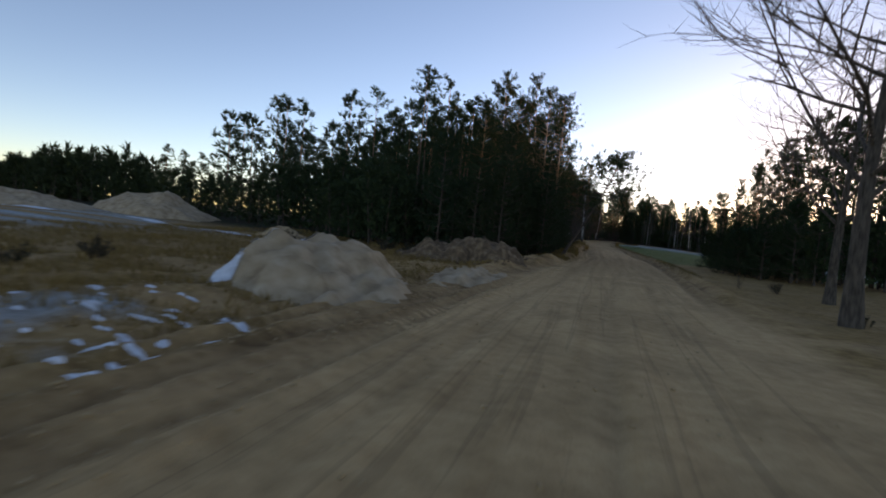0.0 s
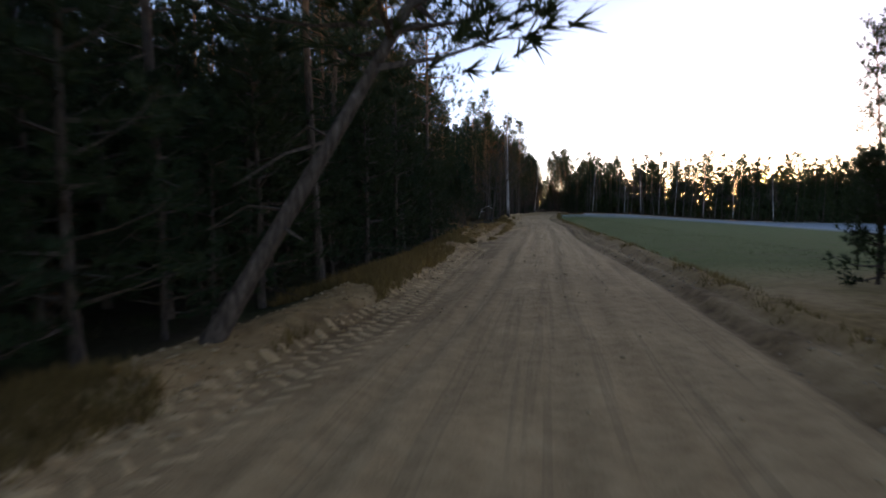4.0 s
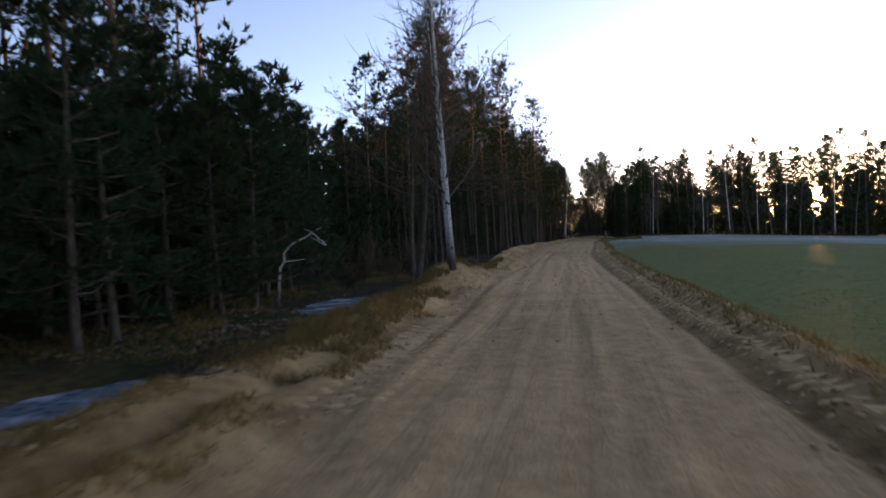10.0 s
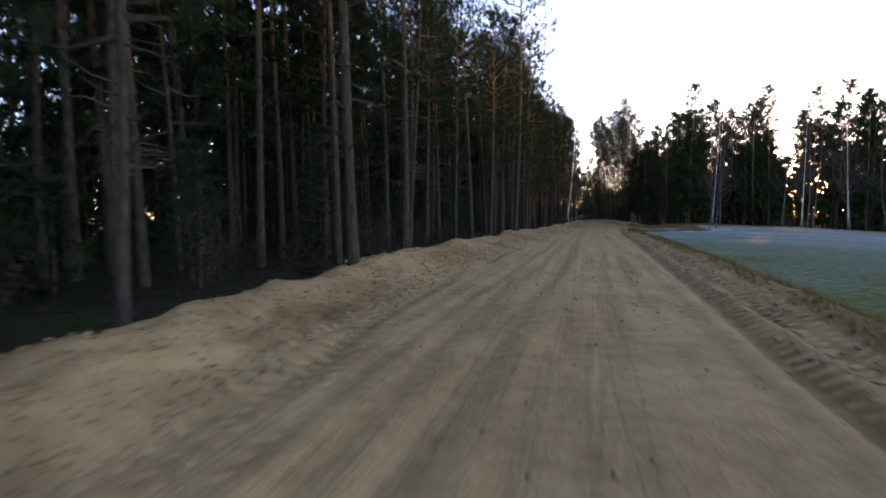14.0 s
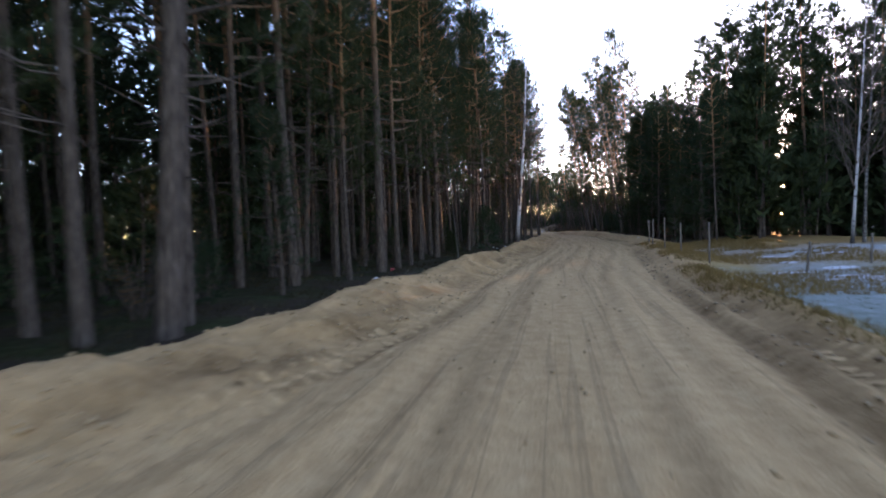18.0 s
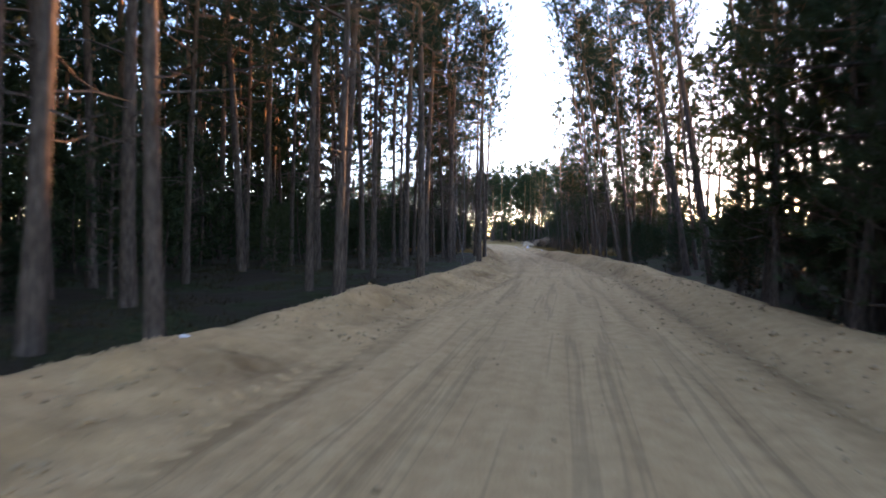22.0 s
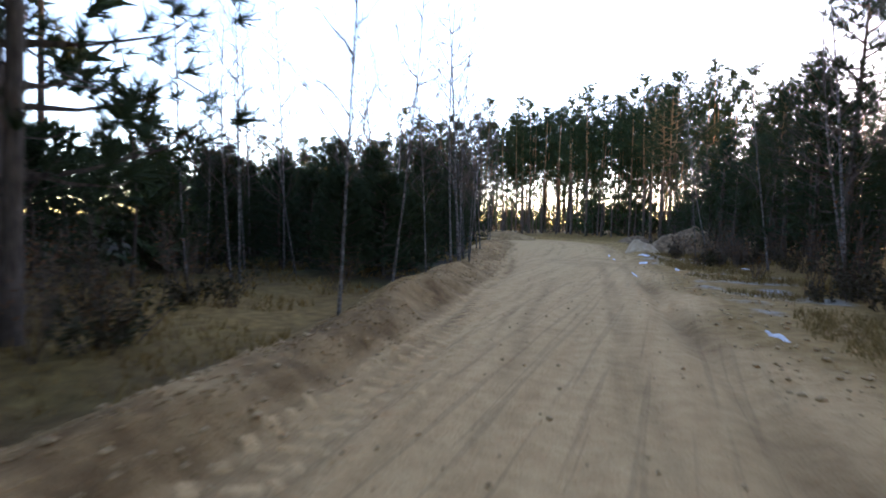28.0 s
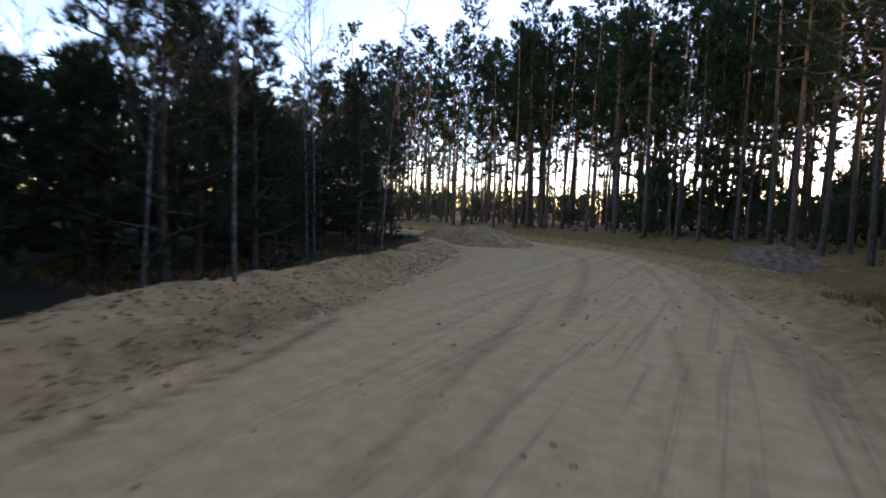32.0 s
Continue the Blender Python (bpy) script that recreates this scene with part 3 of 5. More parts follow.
def lay_ground():
    fine = np.arange(-7.2, 4.81, 0.11)
    near_l, near_r = np.arange(-14, -7.2, 0.5), np.arange(5.2, 14, 0.5)
    far = np.array([16, 19, 23, 28, 34, 42, 52, 66, 85, 110, 150, 220, 350, 600, 1000, 1800])
    cols = np.concatenate([-far[::-1], near_l, fine, near_r, far])
    rows = np.concatenate([[-700, -400, -200, -100, -60, -30, -10, 5, 14, 20], np.arange(25, 300, 0.2), np.arange(300, 345, 1.5), [350, 360, 375, 400, 440, 500, 600, 800, 1200, 2200]])
    D, Y = np.meshgrid(cols, rows)
    bend = road_x(Y)
    follow = 1 - step(60, 220, np.abs(D))
    X = D + np.where(Y > 340, road_x(340.0), bend) * follow
    Z = height(X, Y)
    nr, nc = D.shape
    verts = np.stack([X, Y, Z], -1).reshape(-1, 3)
    track = (1 - step(1.9, 2.7, np.abs(D + 0.2))).ravel()
    moist_shade, litter, crop, dry, frost = [np.clip(a, 0, 1).ravel() for a in covers(X, Y)]
    idx = np.arange(nr * nc).reshape(nr, nc)
    quads = np.stack([idx[:-1, :-1], idx[:-1, 1:], idx[1:, 1:], idx[1:, :-1]], -1)
    band = np.digitize(cols[:-1] + 0.01, [-7.2, 3.3])
    yrow = rows[:-1]
    for name, label, cat, mask in (("road", "rutted pale sand forest road with pushed-up edges", "road", np.broadcast_to(band == 1, quads.shape[:2])),
                                   ("ground", "forest floor, dry grass and frosty field beside the road", "ground", np.broadcast_to(band != 1, quads.shape[:2]))):
        q = quads[mask]
        used, inv = np.unique(q, return_inverse=True)
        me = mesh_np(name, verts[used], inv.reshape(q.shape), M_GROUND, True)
        for lay, three in (("soil", (moist_shade, litter, crop)), ("cover", (dry, frost, track))):
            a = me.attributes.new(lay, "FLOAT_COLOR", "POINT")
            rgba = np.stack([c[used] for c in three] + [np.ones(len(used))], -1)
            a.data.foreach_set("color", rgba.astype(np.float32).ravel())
        tagged(new(name, me), label, cat, kind="structure")


lay_ground()


TX, TY = np.arange(-50, 131, 0.5), np.arange(20, 420, 0.5)
TZ = height(*np.meshgrid(TX, TY))


def z_at(x, y):
    """Height of the ground, from a table."""
    u, v = np.clip((x + 50) / 0.5, 0, len(TX) - 2), np.clip((y - 20) / 0.5, 0, len(TY) - 2)
    i, j = int(u), int(v)
    a, b = u - i, v - j
    return float((TZ[j, i] * (1 - a) + TZ[j, i + 1] * a) * (1 - b) + (TZ[j + 1, i] * (1 - a) + TZ[j + 1, i + 1] * a) * b)


# ---- trees ----
rng = random.Random(7)


def rnd(a, b):
    return rng.uniform(a, b)


def way_of(turn, rise):
    return Vector((math.cos(turn) * math.cos(rise), math.sin(turn) * math.cos(rise), math.sin(rise)))


def tuft(soup, p, way, size, count, wide=1.0):
    """A brush of needles at the end of a twig."""
    for _ in range(count):
        w = (way + Vector((rnd(-1, 1), rnd(-1, 1), rnd(-0.8, 1))) * 0.85).normalized()
        side = w.cross(Vector((rnd(-1, 1), rnd(-1, 1), rnd(-1, 1)))).normalized() * (size * wide * rnd(0.07, 0.13))
        tip = p + w * size * rnd(0.7, 1.15)
        soup.tri(p - side - w * 0.06, p + side, tip)


def stem_curve(h, lean, wob):
    pts, n = [], 11
    ax, ay = rnd(0, 6.28), rnd(0, 6.28)
    for k in range(n):
        t = k / (n - 1)
        pts.append(Vector((lean[0] * t * h + wob * math.sin(ax + 3.1 * t) - wob * math.sin(ax), lean[1] * t * h + wob * math.sin(ay + 2.6 * t) - wob * math.sin(ay), t * h)))
    return pts


def along(pts, t):
    k = min(int(t * (len(pts) - 1)), len(pts) - 2)
    return pts[k].lerp(pts[k + 1], t * (len(pts) - 1) - k)


def pine_meshes(tag, h, r, crown_from, limbs, reach, tufts, needles, size, lean=(0, 0), wob=0.15, stubs=8, top_round=True, mat=None, wide=1.0, sides=8):
    """Trunk, limbs and needles of one pine."""
    trunk, wood, green = Soup(), Soup(), Soup()
    pts = stem_curve(h, lean, wob)
    n = len(pts)
    radii = [r * (1.25 if k == 0 else 1) * (1 - 0.86 * (k / (n - 1)) ** 1.1) for k in range(n)]
    base = [pts[0] - Vector((0, 0, 0.35))] + pts
    trunk.tube(base, [radii[0] * 1.15] + radii, sides)
    for _ in range(stubs):
        t = rnd(0.15, crown_from)
        p, w = along(pts, t), way_of(rnd(0, 6.28), rnd(-0.35, 0.35))
        ln = rnd(0.4, 1.5)
        mid = p + w * ln * 0.5 + Vector((0, 0, rnd(-0.1, 0.1)))
        wood.tube([p, mid, p + w * ln + Vector((0, 0, rnd(-0.25, 0.2)))], [0.025, 0.016, 0.006], 3, False)
    for k in range(limbs):
        t = crown_from + (1 - crown_from) * ((k + rnd(0, 0.9)) / limbs) ** 0.92
        t = min(t, 0.99)
        u = (t - crown_from) / (1 - crown_from)
        prof = math.sin(math.pi * (0.22 + 0.76 * u)) if top_round else (1.02 - u) ** 0.8
        ln = reach * (0.25 + 0.8 * prof) * rnd(0.7, 1.2)
        p, turn = along(pts, t), k * 2.4 + rnd(-0.5, 0.5)
        w = way_of(turn, rnd(-0.15, 0.3) + 0.55 * u)
        bow = Vector((0, 0, ln * rnd(0.05, 0.22)))
        q1, q2, q3 = p + w * ln * 0.4 - bow * 0.3, p + w * ln * 0.75 - bow * 0.1, p + w * ln + bow
        wood.tube([p, q1, q2, q3], [0.03 + 0.012 * ln, 0.022, 0.013, 0.006], 3, False)
        for j in range(tufts):
            s = rnd(0.38, 1.0)
            c = p.lerp(q1, s / 0.4) if s < 0.4 else (q1.lerp(q2, (s - 0.4) / 0.35) if s < 0.75 else q2.lerp(q3, (s - 0.75) / 0.25))
            off = Vector((rnd(-1, 1), rnd(-1, 1), rnd(-0.5, 0.75))) * (0.16 + 0.22 * ln * (0.5 + 0.5 * s)) * 0.8
            c2 = c + off
            if j % 5 == 0:
                wood.tube([c, c2], [0.01, 0.004], 3, False)
            tuft(green, c2, (w * 0.7 + off.normalized() * 0.6 + Vector((0, 0, 0.4))).normalized(), size * rnd(0.75, 1.25), needles, wide)
    for _ in range(tufts):
        tuft(green, pts[-1] + Vector((rnd(-0.2, 0.2), rnd(-0.2, 0.2), rnd(-0.7, 0.1))), Vector((0, 0, 1)), size, needles, wide)
    return (trunk.data(tag + "_trunk", M_PINE, True), wood.data(tag + "_limbs", M_PINE), green.data(tag + "_needles", mat or M_NEEDLE))


def bare_tree_meshes(tag, h, r, mat, levels=4, spread=0.6, lean=(0, 0), first=0.35, limbs=14, drop=0.0, leaves=0, wob=0.2, rise=0.7, twigs=5, scale=0.42):
    """Trunk, branches and fine twigs (and a few withered leaves) of a leafless tree."""
    trunk, wood, fine, leaf = Soup(), Soup(), Soup(), Soup()
    pts = stem_curve(h, lean, wob)
    n = len(pts)
    radii = [r * (1.3 if k == 0 else 1) * max(0.08, 1 - 0.93 * (k / (n - 1))) for k in range(n)]
    trunk.tube([pts[0] - Vector((0, 0, 0.4))] + pts, [radii[0] * 1.2] + radii, 8)

    def grow(p, w, ln, rad, level):
        q = [p]
        w0 = w.copy()
        for k in range(3):
            w0 = (w0 + Vector((rnd(-1, 1), rnd(-1, 1), rnd(-0.6, 0.9) - drop * (level > 1))) * 0.26).normalized()
            q.append(q[-1] + w0 * ln / 3)
        (wood if level < 2 else fine).tube(q, [rad, rad * 0.75, rad * 0.5, rad * 0.22], 5 if level < 2 else 3, False)
        if level < levels:
            for _ in range(twigs if level < levels - 1 else twigs + 1):
                s = rnd(0.25, 1)
                c = along(q, s)
                w2 = (w0 * 0.9 + Vector((rnd(-1, 1), rnd(-1, 1), rnd(-0.7, 0.9))) * spread).normalized()
                grow(c, w2, ln * rnd(0.42, 0.68), rad * 0.5, level + 1)
        elif leaves:
            for _ in range(leaves):
                c = along(q, rnd(0.3, 1))
                a = Vector((rnd(-1, 1), rnd(-1, 1), rnd(-1, 0.4))).normalized() * rnd(0.06, 0.12)
                b = a.cross(Vector((rnd(-1, 1), rnd(-1, 1), rnd(-1, 1)))).normalized() * 0.04
                leaf.tri(c, c + a + b, c + a - b)

    for k in range(limbs):
        t = first + (0.97 - first) * (k + rnd(0, 0.8)) / limbs
        ln = h * scale * (1.05 - t) * rnd(0.75, 1.2) + 0.3
        grow(along(pts, t), way_of(k * 2.4 + rnd(-0.6, 0.6), rise * rnd(0.6, 1.2)), ln, radii[min(int(t * 10), 10)] * 0.36 + 0.008, 1)
    return (trunk.data(tag + "_trunk", mat, True), wood.data(tag + "_branches", M_TWIG if mat in (M_BIRCH, M_SAPLING) else mat), fine.data(tag + "_twigs", M_TWIG),
            leaf.data(tag + "_leaves", M_LEAF) if leaves else None)


PINE_LABEL = "tall Scots pine with bare lower trunk and dark crown"
YOUNG_LABEL = "young dense pine with dark green needles down to the ground"
BIRCH_LABEL = "leafless birch with white bark and fine dark twigs"
PINES = [pine_meshes(f"pine_{k}", h, r, c, 36, rc, 21 if k in (3, 5, 6) else 19, 22, 0.29, wob=0.2, stubs=20, wide=0.36, top_round=k not in (3, 5, 6)) for k, (h, r, c, rc) in
         enumerate([(13, .12, .42, 2.2), (14.5, .14, .46, 2.3), (15.5, .15, .5, 2.3), (12, .12, .3, 2.2), (16, .16, .52, 2.4), (14, .13, .38, 2.4), (13.5, .15, .26, 2.5), (16.5, .13, .62, 2.0), (17.5, .14, .66, 2.1)])]
YOUNGS = [pine_meshes(f"young_{k}", h, r, c, 32, rch, 18, 20, 0.25, wide=0.4, wob=0.08, stubs=2, top_round=False, mat=M_YOUNG) for k, (h, r, c, rch) in
          enumerate([(5.0, .07, .06, 1.5), (6.5, .09, .08, 1.7), (4.0, .06, .04, 1.3), (7.5, .1, .14, 1.9), (3.0, .05, .03, 1.1)])]
BIRCHES = [bare_tree_meshes(f"birch_{k}", h, r, M_BIRCH if k == 0 else M_SAPLING, 3, 0.6, first=f, limbs=n, drop=0.25, rise=0.7 if k == 0 else 0.5, twigs=4, scale=0.27 if k == 0 else 0.22, wob=0.18 if k == 0 else 0.4) for k, (h, r, f, n) in
           enumerate([(11.5, .12, .16, 34), (9.5, .06, .2, 22), (8.0, .05, .22, 20), (10.5, .075, .22, 22)])]
OAKS = [bare_tree_meshes("oak_a", 11, .2, M_OAK, 4, 0.85, first=.24, limbs=26, rise=0.6, twigs=4, scale=0.52, wob=0.3),
        bare_tree_meshes("oak_b", 10, .13, M_OAK, 3, 0.8, first=.3, limbs=12, rise=0.45, twigs=5, leaves=5, scale=0.5, wob=0.3)]
taken = []


def stand(name, meshes, x, y, label, category, group="", turn=None, size=1.0, lean=0.0, lean_way=0.0, girth=1.0):
    """Sets one tree on the ground."""
    root = thing(name, label, category, group)
    names = ("trunk", "branchwork", "crown") if len(meshes) == 3 else ("trunk", "branchwork", "crown", "foliage")
    for nm, me in zip(names, meshes):
        if me:
            tagged(part(nm, me, root), kind="" if nm == "trunk" else "stuff")
    spin = Matrix.Rotation(rnd(0, 6.28) if turn is None else turn, 4, "Z")
    tip = Matrix.Rotation(lean, 4, Vector((-math.sin(lean_way), math.cos(lean_way), 0)))
    root.matrix_basis = Matrix.Translation((x, y, z_at(x, y))) @ tip @ spin @ Matrix.Diagonal((girth * size, girth * size, size, 1))
    taken.append((x, y))
    return root


def clear_of(x, y, gap):
    return all((x - a) ** 2 + (y - b) ** 2 > gap * gap for a, b in taken)


def pine_at(x, y, k=None, size=1.0, **kw):
    return stand("pine_tree", PINES[rng.randrange(7) if k is None else k], x, y, kw.pop("label", PINE_LABEL), "tree", "pines of the forest", size=size, **kw)


def birch_at(x, y, k=None, size=1.0, **kw):
    return stand("birch_tree", BIRCHES[rng.randrange(4) if k is None else k], x, y, kw.pop("label", BIRCH_LABEL), "tree", "birches by the road", size=size, **kw)


def young_at(x, y, k=None, size=1.0, **kw):
    return stand("young_pine", YOUNGS[rng.randrange(5) if k is None else k], x, y, YOUNG_LABEL, "tree", "young pines", size=size, **kw)


def keyed_trees():
    # big pine leaning over the road at the wood's corner
    leaning = pine_meshes("leaning_pine", 6.4, .105, .44, 28, 2.3, 26, 14, 0.28, wide=0.55, lean=(0.44, 0.36), wob=0.2, stubs=5)
    stand("leaning_pine", leaning, -3.9, 63.0, "crooked pine leaning out over the sand road", "tree", "pines of the forest", turn=0.0)
    # great birch and withered oak by the frozen ditch
    birch_at(-4.6, 119.35, 0, 1.1, girth=0.72, label="large forked birch with flaking white bark by the ditch", turn=0.4)
    birch_at(-4.75, 119.6, 0, 1.0, girth=0.5, lean=0.06, lean_way=3.0, turn=2.1)
    stand("oak_tree", OAKS[1], -7.0, 123.3, "oak still holding withered brown leaves beside the road", "tree", turn=0.3, lean=0.12, lean_way=0.2)
    stand("oak_tree", OAKS[1], -7.5, 124.2, "oak still holding withered brown leaves beside the road", "tree", turn=2.3, size=0.9)
    stand("oak_tree", OAKS[0], 3.9, 42.6, "large leafless oak on the grassy verge", "tree", turn=0.5)
    stand("oak_tree", OAKS[0], 5.6, 48.6, "large leafless oak on the grassy verge", "tree", turn=1.2, size=0.8)
    birch_at(-3.45, 208.7, 0, 1.1, label="thick white birch beside the sand bank", turn=2.0, lean=0.05, lean_way=0.3)
    birch_at(-6.3, 246, 3, 1.3)
    for x, y, k, sz in ((11.4, 199.3, 0, 1.1), (12.4, 200.4, 1, 1.3), (17.6, 198.6, 1, 1.3), (18.9, 197.4, 0, .95), (19.6, 198.0, 3, 1.2), (20.9, 200.2, 3, 1.1), (22.9, 197.6, 0, 1.15), (23.7, 199.2, 3, 1.2), (26, 197.4, 1, 1.2),
                       (27.3, 199, 0, .9), (28.8, 197.2, 3, 1.15), (30.5, 196.6, 0, 1), (32.4, 196.4, 3, 1.2), (34, 196.2, 1, 1.3), (36.6, 195.2, 0, 1.05), (39, 194.6, 3, 1.2), (42.5, 193, 0, 1), (46, 191.4, 3, 1.2), (50, 190, 0, 1.1), (9.3, 190.5, 2, .9), (9.9, 191, 1, .9)):
        birch_at(x, y, k, sz * rnd(0.95, 1.05), girth=0.55 if k == 0 else 0.85, lean=rnd(0, 0.06), lean_way=rnd(0, 6))
    # pines of the first row on the forest side
    for x, y, s in ((-8.7, 133.8, .9), (-8.3, 134.6, .9), (-6.9, 135.6, .85), (-8.9, 137.4, 1), (-7.8, 144.7, 1.05), (-9.4, 146.2, 1), (-10.4, 147.8, 1), (-6.9, 150.3, 1.25), (-7.2, 155, 1), (-8.4, 152.6, 1),
                    (-8.2, 158.4, 1), (-9.2, 161.4, 1), (-7.9, 165.0, 1), (-8.1, 170.2, 1.05), (-7.7, 174.6, 1), (-7.6, 179.8, 1.1), (-6.7, 180.4, 1.3), (-7.1, 181.3, 1.1), (-7.8, 186.5, 1.1), (-8.3, 188.2, 1.1),
                    (-6.8, 187.9, .7), (-6.7, 192.4, .9), (-6.8, 199.5, 1), (-4.7, 201.9, 1.05), (-6.2, 205.6, 1), (-5.6, 211.2, 1), (-4.8, 215.0, 1), (-3.8, 215.8, .95), (-5.0, 222.3, 1), (-4.3, 222.6, 1),
                    (-4.8, 226.3, 1.1), (-3.7, 221.1, 1.1), (-3.3, 226.6, 1.1), (-2.75, 235.0, .9), (-5.2, 240.6, 1.25), (-4.6, 236.8, 1.1), (-2.9, 237.7, .8), (-3.05, 238.7, .8), (-5.0, 247.4, 1.1),
                    (-5.9, 244.2, 1.1), (-7.1, 251.7, 1), (-7.2, 254.3, 1), (-9, 254.2, 1), (-8.9, 257.4, .9),
                    (-8.8, 97.8, .8), (-8.9, 96.0, .8), (-6.3, 72, .8), (-4.9, 68, .7), (-5.6, 64.5, .74), (-7.5, 62, .7)):
        pine_at(x, y, None if y < 210 else rng.choice((1, 2, 4, 5)), size=s * (1.15 if 130 < y < 141 else 1.0), girth=rnd(0.55, 0.68) if 130 < y < 141 else rnd(0.66, 0.86), lean=rnd(0, 0.05), lean_way=rnd(0, 6.3))
    # young bare stems on the bank
    for x, y in ((-2.75, 230.8), (-2.7, 231.05), (-5.5, 198.4), (-6.2, 123.2)):
        birch_at(x, y, 2, rnd(0.7, 0.9), girth=0.6, lean=rnd(0.04, 0.12), lean_way=math.pi + rnd(-0.6, 0.6), label="thin bare sapling with pale bark on the bank")
    young_at(-4.2, 199.3, 2, 0.55)
    # leaning pines and full crowns on the other side of the road
    for x, y in ((4.2, 240.9), (2.9, 243.6), (3.3, 243.1), (4.6, 239.6), (5.4, 252.1), (8.3, 260.4), (6.0, 233), (5.9, 229), (7, 236), (6.8, 224.5), (7.6, 228.4), (8.6, 240), (7.8, 245), (9.5, 232.6), (6.2, 250)):
        pine_at(x, y, rng.choice((4, 7, 8)), size=rnd(1.0, 1.15), girth=rnd(0.5, 0.75), lean=rnd(0.1, 0.22), lean_way=math.pi + rnd(-0.4, 0.4))
    for x, y, k, s in ((3.8, 246.4, 3, .95), (3.5, 247.6, 5, 1.0), (2.9, 250.6, 6, .9), (3.9, 253.4, 3, .85), (2.7, 256.2, 5, .9), (0.95, 258.6, 5, .95), (1.9, 261.2, 3, .9), (1.7, 264.6, 6, .75)):
        pine_at(x, y, k, size=s, girth=0.75, lean=rnd(0.02, 0.08), lean_way=math.pi)
    # birch saplings along the last stretch
    for x, y, k in ((-6.3, 259.8, 1), (-12.6, 262.9, 3), (-10.9, 262.8, 1), (-11.5, 265.4, 2), (-8.6, 269.9, 1), (-7.1, 262.7, 2), (-7.8, 267.2, 1), (-8.0, 268.3, 3), (-8.1, 269.4, 2), (-7.5, 265, 2), (-9.4, 274.1, 1),
                    (-8.9, 271.0, 1), (-9.1, 272.0, 2), (-9.8, 274.8, 1), (-12.4, 284, 1), (-14.4, 290.4, 3), (-11.0, 276.2, 3), (-13.2, 283.2, 1), (-15.3, 288.6, 2), (-15.8, 289.4, 3), (-11.4, 277.6, 2), (-13.5, 270, 1), (-14.5, 274.5, 3)):
        birch_at(x, y, k, rnd(0.75, 1.05), girth=rnd(0.4, 0.6), lean=rnd(0, 0.14), lean_way=rnd(0, 6))
    for x, y, k in ((1.6, 269.9, 3), (1.9, 271, 1), (0.6, 274.5, 1), (2.4, 266.0, 3), (2.9, 267.5, 2), (-1.3, 282.7, 2), (-0.7, 284.7, 1)):
        birch_at(x, y, k, rnd(0.85, 1.1), girth=rnd(0.45, 0.6), lean=rnd(0.08, 0.24), lean_way=math.pi + rnd(-0.4, 0.2))


keyed_trees()


SUN_LANES = [(float(road_x(y)), y) for y in (80, 95, 102.8, 119, 138.8, 147.6, 173.5, 193.5)]


def wood_edge(x):
    """Where the wood beyond the field begins."""
    return float(np.interp(x, [8, 22, 34, 46, 70, 115], [205, 200, 197, 192, 182, 165]))


def behind_edge(a, b):
    return lambda x, y: wood_edge(x) + a < y < wood_edge(x) + b


def in_sun_lane(x, y, half):
    """Thin lanes through the woods by which the low sun shines out over the field and pasture."""
    return y > 165 and x > 3 and any(abs((x - a) * math.cos(SUN_TURN) - (y - b) * math.sin(SUN_TURN)) < half for a, b in SUN_LANES)


def scatter(count, xs, ys, gap, put, edge=None, tries=40):
    made = 0
    for _ in range(count * tries):
        if made >= count:
            return
        x, y = rnd(*xs), rnd(*ys)
        if (edge is None or edge(x, y)) and clear_of(x, y, gap) and not in_sun_lane(x, y, 0.2):
            put(x, y)
            made += 1


def off_left(a):
    return lambda x, y: x < float(road_x(y)) + float(berm_left(y)[1]) - a - 3.9 * math.exp(-((y - 98) / 8) ** 2)


def stand_scale(x, y):
    """Behind the frozen ditch the pines are only half grown."""
    if y < 78 and x < -8:
        return max(0.5, 1 - 0.021 * (-x - 8))
    return 0.74 if 113 < y < 150 and x < -9 and 0.36 < (-1 - x) / (y - 110) < 0.85 else 1.0


DEEP_PINES, DEEP_YOUNG = [], []


def pine_of(lo, hi, ks=None, lean=(0, 0.05), way=(0, 6.3)):
    """Near the road a tree of its own, further in one more for the joined woods."""
    def put(x, y):
        if abs(x - float(road_x(y))) > (12.5 if y > 250 else 10.5):
            DEEP_PINES.append((x, y, rnd(lo, hi) * stand_scale(x, y), rnd(0, 6.28)))
            taken.append((x, y))
        else:
            pine_at(x, y, None if ks is None else rng.choice(ks), size=rnd(lo, hi) * stand_scale(x, y), girth=rnd(0.62, 0.9), lean=rnd(*lean), lean_way=rnd(*way))
    return put


def young_of(lo, hi, ks=None):
    def put(x, y):
        if in_sun_lane(x, y, 0.5):
            return
        if abs(x - float(road_x(y))) > (12.5 if y > 250 else 9.5):
            DEEP_YOUNG.append((x, y, rnd(lo, hi) * 1.1, rnd(0, 6.28)))
            taken.append((x, y))
        else:
            young_at(x, y, None if ks is None else rng.choice(ks), size=rnd(lo, hi), girth=rnd(0.9, 1.2))
    return put


# forest on the left, stretch by stretch
scatter(24, (-26, -5), (60.5, 74), 1.1, pine_of(0.62, 0.84, (3, 5, 6)), off_left(1.2))
scatter(44, (-22, -5), (74, 105), 1.3, pine_of(0.85, 1.08, (3, 5, 6)), off_left(1.2))
scatter(34, (-25, -5), (59.5, 66), 0.9, young_of(0.75, 1.0, (0, 1, 3)), off_left(1.5))
